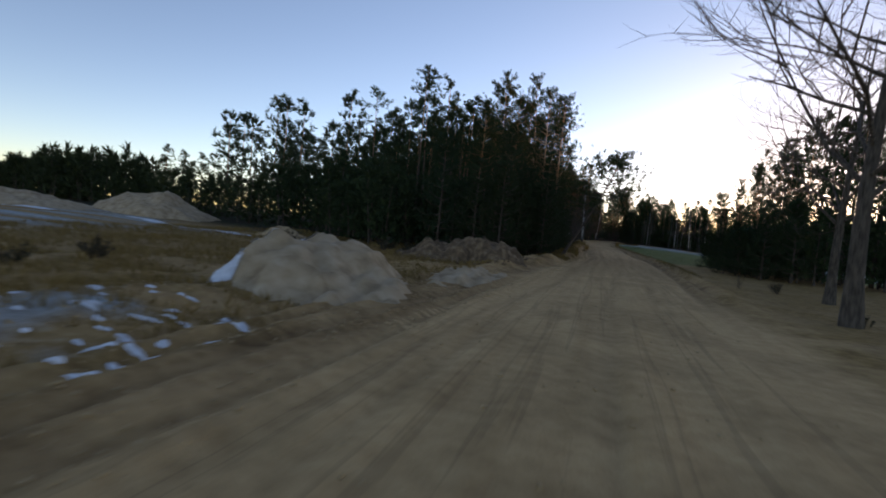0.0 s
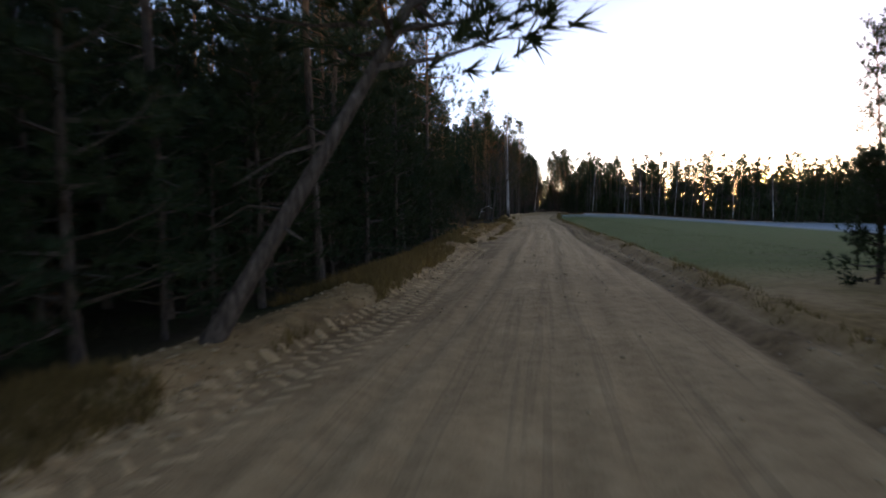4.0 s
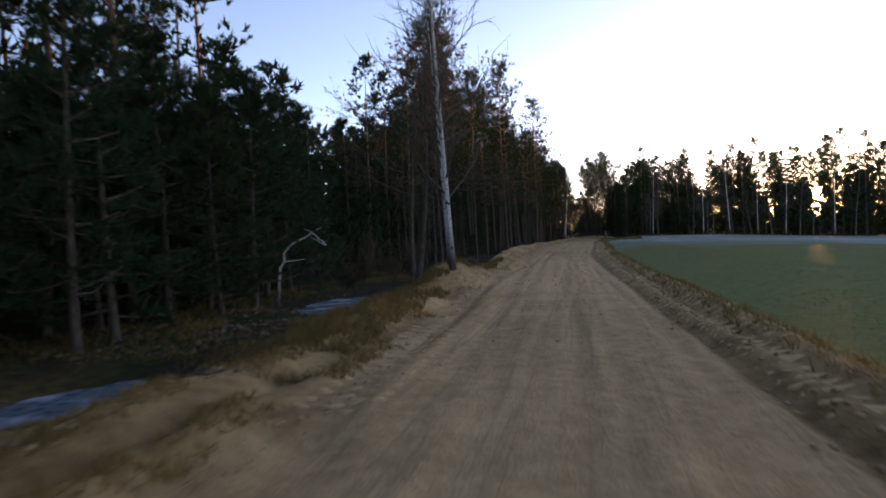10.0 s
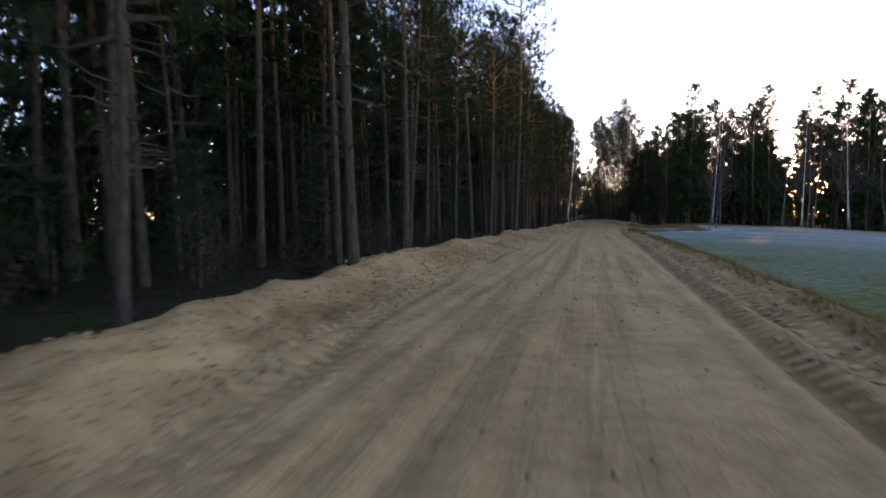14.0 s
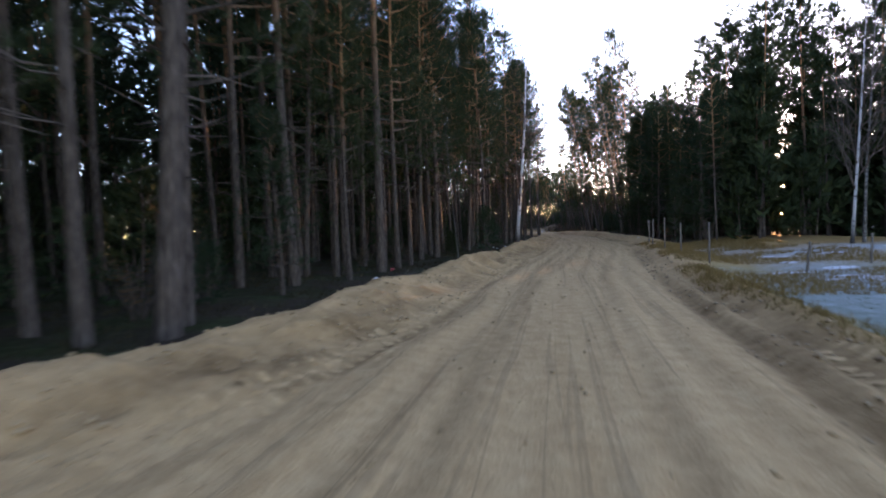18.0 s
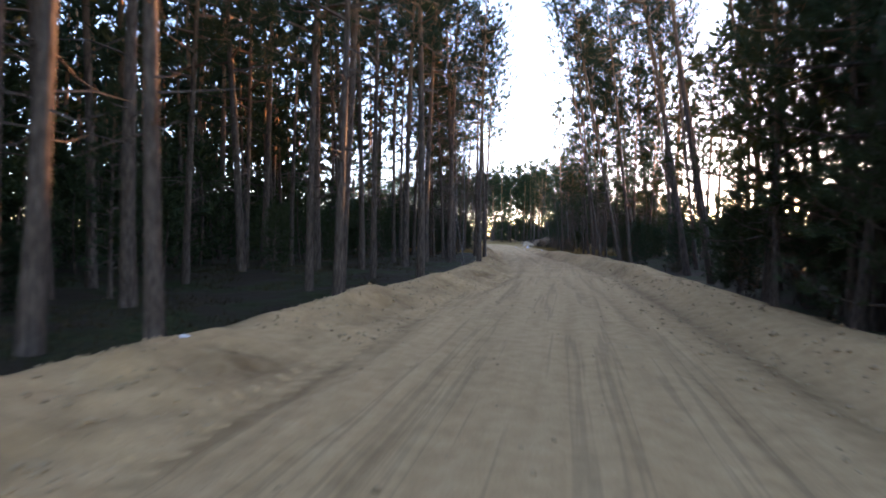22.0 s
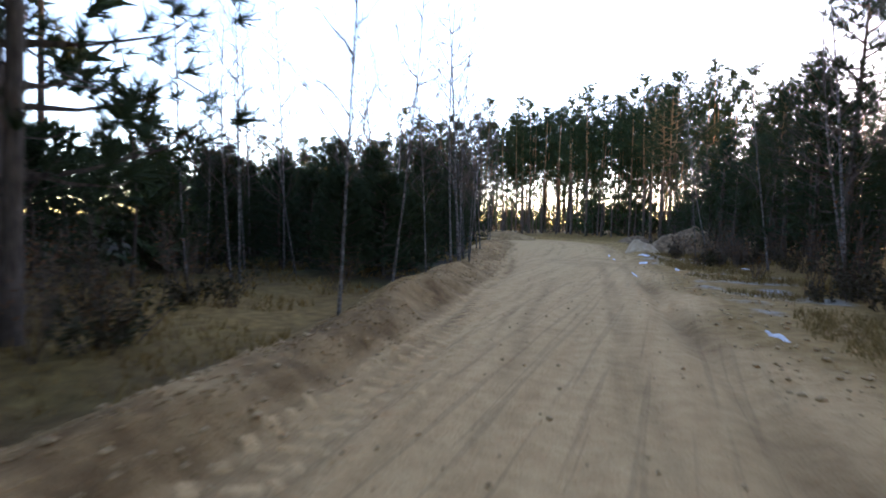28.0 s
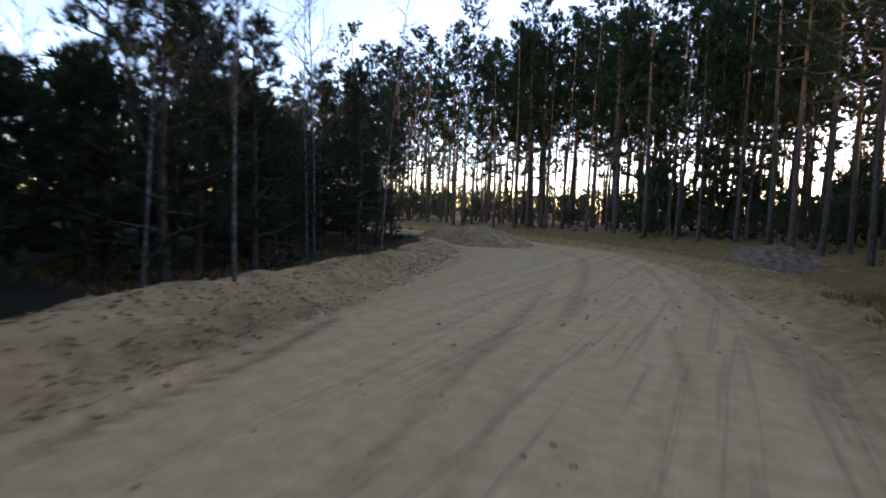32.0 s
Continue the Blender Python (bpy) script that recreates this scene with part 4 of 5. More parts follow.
scatter(80, (-16, -5), (66, 106), 0.9, young_of(0.6, 0.9, (0, 1)), off_left(1.5))
scatter(90, (-11, -4.8), (60, 105), 0.6, young_of(0.42, 0.66, (0, 1)), off_left(0.95))
scatter(18, (-19, -9.5), (105, 120), 1.3, pine_of(0.8, 0.95, (3, 5, 6)), off_left(5.0))
scatter(44, (-19, -9), (103, 120), 0.9, young_of(0.8, 1.25, (0, 1, 3)), off_left(4.2))
scatter(12, (-24, -14), (121, 132), 1.6, pine_of(0.72, 0.85), off_left(6.5))
scatter(26, (-24, -12), (120, 134), 1.1, young_of(0.5, 0.9), off_left(6.0))
scatter(54, (-22, -6), (132, 166), 1.3, pine_of(0.98, 1.16), off_left(2.6))
scatter(80, (-22, -6), (166, 212), 1.2, pine_of(0.95, 1.15, (0, 1, 2, 3, 5)), off_left(2.4))
scatter(76, (-22, -5), (212, 250), 1.25, pine_of(1.0, 1.2, (1, 2, 4, 5)), off_left(2.2))
scatter(30, (-14, -6), (188, 214), 1.1, pine_of(1.0, 1.2, (1, 2, 5)), off_left(2.2))
scatter(90, (-20, -5), (134, 212), 1.1, young_of(0.3, 0.75), off_left(2.4))
scatter(80, (-22, -7), (212, 258), 1.0, young_of(0.35, 0.7), off_left(2.6))
scatter(80, (-22, -6), (263, 281), 0.8, young_of(0.62, 0.85, (0, 2, 4)), off_left(1.4))
scatter(26, (-24, -14.5), (254, 264), 0.9, young_of(0.62, 0.85, (0, 2, 4)))
scatter(60, (-24, -8), (281, 299), 0.9, young_of(0.66, 0.9, (0, 1, 2)), off_left(1.4))
scatter(16, (-12, -4.6), (58.5, 66.5), 0.75, young_of(0.55, 0.9, (0, 1)), off_left(0.9))
scatter(12, (-12, -4.6), (66, 80), 0.8, young_of(0.55, 0.9, (0, 1)), off_left(1.0))
scatter(24, (-17, -6.2), (55, 60.5), 0.8, young_of(0.6, 0.95, (0, 1)), lambda x, y: x < road_x(y) - 5.6)
scatter(20, (-19, -9.5), (263, 292), 0.9, lambda x, y: birch_at(x, y, rng.choice((1, 2, 3)), rnd(0.7, 0.95), girth=rnd(0.4, 0.55), lean=rnd(0, 0.06), lean_way=rnd(0, 6)), off_left(1.8))
# clump on the right before the field
scatter(12, (7.8, 11), (64, 73), 0.85, pine_of(0.52, 0.66, (3, 5, 6)))
scatter(20, (5.3, 9.4), (61, 68.5), 0.7, young_of(0.35, 0.6, (0, 2, 4)))
scatter(8, (6.2, 8), (64, 71), 0.8, pine_of(0.36, 0.46, (3, 5, 6)))
scatter(32, (8.4, 17), (62, 72), 0.75, pine_of(0.5, 0.66, (3, 5, 6)))
scatter(56, (5.6, 20), (60, 70), 0.7, young_of(0.5, 0.85, (0, 2, 4)))
# woods on the right
LEFTWARD = (math.pi - 0.35, math.pi + 0.35)
scatter(38, (5.2, 20), (206, 228), 1.4, pine_of(0.58, 0.8, (0, 3, 5, 6)), lambda x, y: x > road_x(y) + 4.6)
scatter(24, (5.8, 18), (208, 226), 0.8, young_of(0.9, 1.35, (1, 3)), lambda x, y: x > road_x(y) + 5.0)
scatter(40, (5.2, 16), (206, 226), 0.8, young_of(0.4, 0.8), lambda x, y: x > road_x(y) + 4.6)
for x, y, s in ((6.3, 220.4, 1.35), (6.5, 223.2, 1.2), (7.1, 218.2, 1.4), (7.9, 221.0, 1.4), (6.2, 216.0, 1.1)):
    young_at(x, y, 3, size=s, girth=0.95)
scatter(10, (5, 17), (224, 244), 1.6, pine_of(1.0, 1.15, (7, 8), (0.08, 0.2), LEFTWARD), lambda x, y: x > road_x(y) + 4.8)
scatter(15, (4, 15), (246, 268), 1.7, pine_of(1.15, 1.4, (4, 7, 8), (0.04, 0.16), LEFTWARD), lambda x, y: x > road_x(y) + 6.6)
scatter(96, (5, 20), (224, 268), 0.85, young_of(0.4, 0.72), lambda x, y: x > road_x(y) + 5.6)
scatter(90, (-3, 18), (266, 326), 0.95, young_of(0.45, 0.85), lambda x, y: x > road_x(y) + 6.8 and x > -2.5)
for x, y in ((-2.6, 299.2), (-3.4, 302.6), (-4.2, 304.2), (-0.4, 314.8), (-3.7, 314.5)):
    pine_at(x, y, rng.choice((0, 1, 2)), size=rnd(0.8, 0.92), lean=rnd(0, 0.08), lean_way=rnd(0, 6.3))
scatter(56, (-3, 14), (274, 304), 1.0, pine_of(0.42, 0.6, (3, 5, 6)), lambda x, y: x > road_x(y) + 6.6 and x > -3.5 + 0.16 * (304 - y))
scatter(50, (-1, 14), (270, 304), 0.9, young_of(0.8, 1.2, (1, 3)), lambda x, y: x > road_x(y) + 7.2 and x > -3.5 + 0.16 * (304 - y))
scatter(34, (-6, 4), (304, 322), 1.1, pine_of(0.8, 1.02, (0, 1, 2, 4, 7)))
for x, y, k in ((5.6, 246.5, 3), (6.8, 249.8, 5), (5.2, 254.6, 6), (7.4, 256.8, 3), (4.6, 260.6, 5), (6.6, 263.4, 6), (8.8, 252.2, 5), (9.4, 262, 3), (9.6, 246, 6), (-7.2, 248.6, 5), (-7.9, 251.4, 6), (-7.0, 243.2, 3), (-8.8, 246.2, 6)):
    pine_at(x, y, k, size=rnd(0.85, 1.05), girth=0.8, lean=rnd(0, 0.05), lean_way=rnd(0, 6.3))
young_at(-9.6, 257.6, 3, size=1.45)
young_at(-11.0, 258.4, 3, size=1.5)
# line of pines where the road bends away
scatter(110, (-34, -3.5), (305, 322), 0.8, pine_of(0.74, 0.95, (0, 1, 2, 4)), lambda x, y: y > 306.5 - 0.28 * (x + 12) and y > 305)


# ---- woods further off, joined ----
def simple_pine(h, r, crown_from, limbs, reach, tufts, size, young=False, wide=1.4, needles=4):
    t, w, g = pine_meshes("far_pine", h, r, crown_from, limbs, reach, tufts, needles, size, wob=0.15, stubs=0, top_round=not young, mat=M_NEEDLE, wide=wide, sides=4)
    out = []
    for me in (t, g):
        v = np.empty(len(me.vertices) * 3, np.float32)
        me.vertices.foreach_get("co", v)
        faces = [tuple(p.vertices) for p in me.polygons if len(p.vertices) < 5]
        tris = []
        for q in faces:
            tris.append(q[:3])
            if len(q) == 4:
                tris.append((q[0], q[2], q[3]))
        out.append((v.reshape(-1, 3), np.array(tris)))
    return out


FAR_PINES = [simple_pine(14, .12, .4, 22, 2.1, 12, .34, wide=1.6, needles=6), simple_pine(16, .13, .48, 22, 2.2, 12, .34, wide=1.6, needles=6), simple_pine(12.5, .11, .3, 22, 2.1, 12, .34, wide=1.6, needles=6)]
LOW_PINES = [simple_pine(14, .13, .2, 22, 2.5, 9, .7), simple_pine(15.5, .14, .27, 22, 2.5, 9, .7), simple_pine(12.5, .12, .14, 20, 2.5, 9, .7)]
EDGE_PINES = [simple_pine(h, .1, c, 24, rc, 14, .36, wide=1.1, needles=7) for h, c, rc in ((14.5, .5, 1.6), (16.5, .56, 1.7), (15.5, .46, 1.6), (13.5, .5, 1.9))]
FILL_PINES = [simple_pine(h, .09, c, 24, rc, 9, .6, True, 1.6, 4) for h, c, rc in ((9.4, .06, 2.0), (8.4, .05, 1.9), (10.2, .1, 2.1))]
FAR_YOUNG = [simple_pine(5, .07, .04, 16, 1.8, 6, .62, True, 1.7, 3), simple_pine(4, .07, .03, 14, 1.7, 6, .62, True, 1.7, 3)]
FINE_YOUNG = [simple_pine(5, .07, .04, 20, 1.6, 9, .38, True, 1.4, 4), simple_pine(4, .07, .03, 18, 1.5, 9, .38, True, 1.4, 4)]


def woods(name, label, kinds, spots):
    """Many trees joined into one stretch of wood: trunks and needles."""
    packs = ([], []), ([], [])
    base = [0, 0]
    for x, y, s, turn in spots:
        tree = kinds[rng.randrange(len(kinds))]
        c, sn = math.cos(turn), math.sin(turn)
        z = z_at(x, y)
        for j, (v, f) in enumerate(tree):
            q = np.stack([(v[:, 0] * c - v[:, 1] * sn) * s + x, (v[:, 0] * sn + v[:, 1] * c) * s + y, v[:, 2] * s + z], -1)
            packs[j][0].append(q)
            packs[j][1].append(f + base[j])
            base[j] += len(v)
    root = thing(name, label, "woods", kind="stuff")
    for j, (nm, mat) in enumerate((("trunks", M_PINE), ("crowns", M_NEEDLE))):
        tagged(part(nm, mesh_np(name + "_" + nm, np.concatenate(packs[j][0]), np.concatenate(packs[j][1]), mat), root), kind="stuff")


def spots(count, xs, ys, gap, lo, hi, edge=None, lane=0.9):
    out = []
    for _ in range(count * 30):
        if len(out) >= count:
            break
        x, y = rnd(*xs), rnd(*ys)
        if (edge is None or edge(x, y)) and not in_sun_lane(x, y, lane) and all((x - a[0]) ** 2 + (y - a[1]) ** 2 > gap * gap for a in out[-160:]):
            out.append((x, y, rnd(lo, hi) * stand_scale(x, y), rnd(0, 6.28)))
    return out


woods("pine_woods", "deeper rows of pines behind the roadside trees", FAR_PINES, DEEP_PINES + spots(60, (-44, -20), (205, 256), 1.5, .95, 1.15))
woods("close_pine_woods", "dense dark pines deeper in the forest", LOW_PINES, spots(90, (-46, -17), (74, 131), 1.4, .65, .9) + spots(60, (-30, -12.5), (92, 112), 1.3, .8, 1.0) + spots(90, (-44, -15), (128, 168), 1.4, .8, 1.0) + spots(100, (-42, -16), (166, 210), 1.4, .9, 1.1) + spots(90, (-46, -17), (212, 264), 1.4, .75, 1.0))
woods("undergrowth_woods", "dark young pines under the taller stand", FINE_YOUNG, DEEP_YOUNG + spots(60, (-22, -12), (64, 118), 1.1, .8, 1.3) + spots(110, (-24, -14), (132, 214), 0.9, .55, .95) + spots(90, (-24, -12), (212, 262), 0.85, .6, 1.0))
woods("hidden_undergrowth", "dark thicket deep in the forest", FAR_YOUNG, spots(60, (-40, -20), (64, 118), 1.1, .9, 1.4) + spots(60, (-48, -22), (112, 136), 1.0, .8, 1.2) + spots(150, (-40, -22), (132, 214), 0.9, .65, 1.05) + spots(110, (-40, -22), (212, 262), 0.9, .65, 1.05) + spots(60, (-48, -24), (254, 300), 1.2, .7, 1.0))
woods("field_edge_woods", "wood of tall pines beyond the frosty field", EDGE_PINES, spots(270, (9, 112), (166, 222), 1.1, .78, .98, behind_edge(0.5, 15), 0.3))
woods("field_edge_thicket", "dense dark pines under the tall ones beyond the field", FILL_PINES, spots(420, (9, 112), (168, 236), 1.1, .8, 1.12, behind_edge(3, 26), 0.85))
woods("field_edge_undergrowth", "dark undergrowth along the edge of the wood", FAR_YOUNG, spots(330, (9, 112), (168, 226), 0.8, .7, 1.25, behind_edge(1, 12), 0.75) + spots(60, (12, 40), (228, 264), 1.1, .4, .65) + spots(90, (14, 50), (264, 320), 1.0, .5, .8))
woods("bend_woods", "dense pines behind the bend of the road", EDGE_PINES, spots(60, (-24, -2), (309, 324), 0.9, .74, .9) + spots(50, (-60, -32), (312, 326), 1.0, .7, .85))
woods("bend_undergrowth", "low dark bushes behind the bend of the road", FAR_YOUNG, spots(110, (-5, 60), (322, 376), 1.0, .5, .8, lambda x, y: y > 328) + spots(70, (-40, -3), (304, 320), 0.9, .14, .3, lambda x, y: y > 306 - 0.28 * (x + 12) and y > 304.5) + spots(34, (-11, 2), (307, 318), 0.9, .5, .8) + spots(90, (-2, 26), (288, 330), 0.9, .3, .6, lambda x, y: x > -2 + 0.1 * (y - 288)))
woods("clearing_woods", "distant wood edge behind the clearing", LOW_PINES, spots(90, (-130, -28), (72, 130), 1.6, .45, .6, lambda x, y: y > 70 - 0.45 * (x + 28)))
woods("clearing_undergrowth", "young pines along the clearing's far edge", FAR_YOUNG, spots(150, (-130, -25), (58, 130), 1.1, .9, 1.4, lambda x, y: abs(y - (66 - 0.45 * (x + 28))) < 4))
woods("far_ridge_woods", "dark wood on the far side of the open land", LOW_PINES, spots(150, (-170, 60), (428, 462), 1.6, .62, .85))
woods("far_ridge_thicket", "dark thicket on the far side of the open land", FAR_YOUNG, spots(300, (-170, 60), (424, 450), 1.2, 1.3, 1.9))


# ---- heaps, snow, ice ----
def heap(x, y, rx, ry, h, label, mat, seed, snow=None, turn=0.0, rough=0.1):
    """A mound of dumped sand or earth with a rough, slumped surface."""
    n = 44
    u = np.linspace(-1.25, 1.25, n)
    U, V = np.meshgrid(u, u)
    c, s = math.cos(turn), math.sin(turn)
    X, Y = x + U * rx * c - V * ry * s, y + U * rx * s + V * ry * c
    R = np.sqrt(U * U + V * V) * (1 + 0.22 * vnoise(U * 2.2 + seed, V * 2.2, seed))
    Z = h * np.clip(1.05 - R ** 1.4, -0.3, 1) * (1 + 0.25 * vnoise(X * 0.9, Y * 0.9, seed + 1))
    Z = Z + np.where(Z > 0, rough * (vnoise(X * 2.4, Y * 2.4, seed + 2) + 0.6 * vnoise(X * 6, Y * 6, seed + 3)), 0)
    Z = height(X, Y) + Z - 0.05
    verts = np.stack([X, Y, Z], -1).reshape(-1, 3)
    idx = np.arange(n * n).reshape(n, n)
    quads = np.stack([idx[:-1, :-1], idx[:-1, 1:], idx[1:, 1:], idx[1:, :-1]], -1).reshape(-1, 4)
    mid = verts[quads].mean(1)
    quads = quads[(mid[:, 2] - height(mid[:, 0], mid[:, 1])) > -0.12]
    used, inv = np.unique(quads, return_inverse=True)
    ob = tagged(new("sand_mound", mesh_np("sand_mound", verts[used], inv.reshape(quads.shape), mat, True)), label, "sand heap", "heaps by the road")
    return ob, (X, Y, Z)


def patch(name, x, y, rx, ry, mat, label, seed, lift=0.025, turn=0.0, flat=None, cat="snow"):
    """A thin irregular sheet of snow or ice lying on the ground."""
    n, rings = 22, 7
    fs = []
    k, w = np.meshgrid(np.arange(rings + 1) / rings, np.arange(n) * 2 * np.pi / n, indexing="ij")
    r = k * (1 + 0.32 * vnoise(np.cos(w) * 1.6 + seed, np.sin(w) * 1.6, seed) + 0.2 * vnoise(np.cos(w) * 5 + seed, np.sin(w) * 5, seed + 1))
    px, py = r * rx * np.cos(w), r * ry * np.sin(w)
    qx, qy = x + px * math.cos(turn) - py * math.sin(turn), y + px * math.sin(turn) + py * math.cos(turn)
    qz = height(qx, qy) + lift * (1 - k ** 3) - 0.012 * (k > 0.99) if flat is None else flat + 0.01 * (k < 0.99)
    vs = np.stack([qx, qy, qz], -1).reshape(-1, 3)
    for k in range(rings):
        for j in range(n):
            a, b = k * n + j, k * n + (j + 1) % n
            fs.append((a, b, b + n, a + n))
    return tagged(new(name, mesh_np(name, vs, np.array(fs), mat, True)), label, cat)


heap_a, (hx, hy, hz) = heap(-7.3, 38.9, 2.0, 3.1, 1.0, "pale sand heap with snow on its shaded side", M_SAND, 3, turn=0.2, rough=0.15)
heap(-7.3, 50.6, 3.1, 1.5, 0.9, "brown clodded earth heap with roots beside the road", M_SOIL, 9, rough=0.26)
heap(-5.3, 43.2, 1.0, 2.6, 0.3, "low spill of pale sand beside the road", M_SAND, 14)
heap(-31, 58.5, 4.2, 3.2, 1.7, "grey sand heap at the edge of the clearing", M_SAND, 21)
heap(-42, 54, 9, 4, 1.1, "long low heap of sand across the clearing", M_SAND, 22)
heap(-17, 52, 1.3, 1.1, 0.5, "small overgrown sand heap in the dry grass", M_CLOD, 25)
heap(-3.9, 284.4, 0.95, 0.9, 0.62, "small pale sand heap with snow at its foot", M_SAND, 31)
heap(-1.6, 286.6, 2.4, 1.6, 1.35, "brown earth heap under the trees", M_SOIL, 33, rough=0.14)
heap(-15.6, 298.6, 2.3, 1.8, 0.85, "brown earth heap at the end of the roadside bank", M_CRUMB, 36, rough=0.06)
heap(3.4, 292, 3.2, 2.2, 0.9, "brown earth heap under the trees", M_CLOD, 39)
heap(-5.2, 299.6, 1.3, 3.6, 0.42, "low brown earth bank where the road bends", M_SOIL, 41, rough=0.1)
SNOW = [(-20, 50.5, 2.2, .5), (-26, 53, 2.5, .5), (-14, 47, 1.2, .3), (-35, 52, 3, .6), (-3.5, 280.4, .38, .5), (-3.4, 276.5, .14, .7), (-3.45, 272.4, .03, 1.0), (-4.7, 278.5, .03, .6), (-5.2, 281.2, .05, .6),
        (-7.6, 33.6, .22, .1), (-6.4, 33.1, .2, .07)]
for k in range(48):
    SNOW.append((rnd(-8.6, -5.6), rnd(31.8, 35.0), rnd(0.05, 0.17), rnd(0.03, 0.08)))
for k in range(5):
    SNOW.append((rnd(-2.2, 0.2) + 0.0, rnd(262, 281), rnd(0.03, 0.1), rnd(0.12, 0.55)))
for k in range(30):
    SNOW.append((rnd(4.8, 11), rnd(181, 195), rnd(0.12, 0.6), rnd(0.1, 0.4)))
for k, (x, y, rx, ry) in enumerate(SNOW):
    patch("snow_patch", x, y, rx, ry, M_SNOW, "thin leftover patch of old snow on the ground", k + 1, turn=0.17 if ry > 4 * rx else rnd(-0.3, 0.3))
# snow caught on the shaded flank of the heap
flank = np.argwhere((hx < -7.9) & (hx > -9.2) & (hy < 39.6) & (hy > 36.4))
idx = np.arange(hx.size).reshape(hx.shape)
cells = np.array([(idx[i, j], idx[i, j + 1], idx[i + 1, j + 1], idx[i + 1, j]) for i, j in flank if vnoise(np.array(hx[i, j] * 2.0), np.array(hy[i, j] * 2.0), 44) > -0.35 and i + 1 < hx.shape[0] and j + 1 < hx.shape[1]])
hv = np.stack([hx, hy, hz + 0.04], -1).reshape(-1, 3)
used, inv = np.unique(cells, return_inverse=True)
tagged(new("snow_patch", mesh_np("snow_patch", hv[used], inv.reshape(cells.shape), M_SNOW, True)), "thin snow on the shaded side of the sand heap", "snow")
patch("frozen_puddle", -7.3, 117.5, 1.7, 2.5, M_ICE, "frozen puddle with grey-blue ice in the ditch", 51, flat=-0.27, turn=0.3, cat="ice")
patch("frozen_puddle", -7.2, 108.0, 0.95, 1.25, M_ICE, "frozen puddle with grey-blue ice in the ditch", 52, flat=-0.34, cat="ice")
patch("frozen_puddle", -7.4, 127.4, .9, .6, M_ICE, "small frozen puddle among dry grass", 53, flat=-0.2, cat="ice")
patch("frozen_puddle", 1.25, 85.9, .05, .4, M_ICE, "narrow strip of ice in a wheel rut", 54, lift=0.012, cat="ice")


# ---- posts, litter, fallen branches ----
def fence_post(x, y, h, lean, way):
    s = Soup()
    pts = [Vector((0.01 * math.sin(3 * k + x), 0.01 * math.cos(2 * k + y), -0.3 + (h + 0.3) * k / 6)) for k in range(7)]
    s.tube(pts, [0.032, 0.03, 0.029, 0.03, 0.028, 0.028, 0.024], 8)
    ob = tagged(new("fence_post", s.data("fence_post", M_WOOD, True)), "weathered round wooden fence post leaning beside the road", "post", "posts of the pasture fence")
    ob.matrix_basis = Matrix.Translation((x, y, z_at(x, y))) @ Matrix.Rotation(lean, 4, Vector((math.cos(way), math.sin(way), 0)))


for x, y, h, ln, w in ((3.5, 197.2, 1.3, .03, 0), (3.6, 200.7, 1.3, .05, 2), (3.9, 203.6, 1.25, .04, 1), (4.4, 206.4, 1.3, .06, 4), (4.9, 209.4, 1.2, .03, 5), (3.45, 190.4, 1.2, .02, 0), (3.4, 193.8, 1.1, .04, 3), (5.1, 188.2, .8, .1, 1), (7.1, 189.4, .8, .07, 2), (12.9, 212, 1.2, .05, 2), (16, 208, 1.2, .05, 2)):
    fence_post(x, y, h, ln, w)


def litter_bag(x, y, size, mat, label, seed):
    bm = bmesh.new()
    bmesh.ops.create_icosphere(bm, subdivisions=2, radius=size)
    for v in bm.verts:
        n = noise.noise(v.co * (3 / size * 0.6) + Vector((seed, 0, 0)))
        v.co = Vector((v.co.x * (1.1 + 0.5 * n), v.co.y * (0.9 + 0.5 * n), v.co.z * (0.6 + 0.5 * n)))
    me = bpy.data.meshes.new("litter_bag")
    bm.to_mesh(me)
    bm.free()
    me.materials.append(mat)
    ob = tagged(new("litter_bag", me), label, "litter", "litter on the forest floor")
    ob.matrix_basis = Matrix.Translation((x, y, z_at(x, y) + size * 0.35)) @ Matrix.Rotation(seed, 4, "Z")


for k, (x, y, s) in enumerate(((-6.9, 178.5, .09), (-5.9, 188.2, .1), (-6.2, 188.5, .08), (-4.6, 207.1, .06), (-4.2, 208.2, .045), (-8.4, 153.2, .08), (-3.2, 215.6, .05), (-3.75, 197.9, .05), (-4.3, 199.2, .05), (-4.9, 207.6, .05), (4.8, 213.5, .07))):
    litter_bag(x, y, s, M_BAG, "crumpled white plastic bag lying among moss", 1.7 * k)
litter_bag(-6.6, 191.4, .08, M_RED, "crumpled red plastic wrapper lying among moss", 3.1)


def fallen_branch(pts, r, label, mat):
    s = Soup()
    q = [Vector((x, y, z_at(x, y) + z)) for x, y, z in pts]
    fine = []
    for k in range(len(q) - 1):
        for j in range(4):
            fine.append(q[k].lerp(q[k + 1], j / 4) + Vector((rnd(-0.03, 0.03), rnd(-0.03, 0.03), rnd(-0.02, 0.03))))
    fine.append(q[-1])
    s.tube(fine, [r * (1 - 0.75 * k / len(fine)) for k in range(len(fine))], 6)
    for _ in range(5):
        p = fine[rng.randrange(len(fine) // 3, len(fine))]
        s.tube([p, p + Vector((rnd(-0.4, 0.4), rnd(-0.4, 0.4), rnd(0, 0.3)))], [r * 0.35, 0.004], 4)
    tagged(new("fallen_branch", s.data("fallen_branch", mat, True)), label, "branch", "branches on the forest floor")


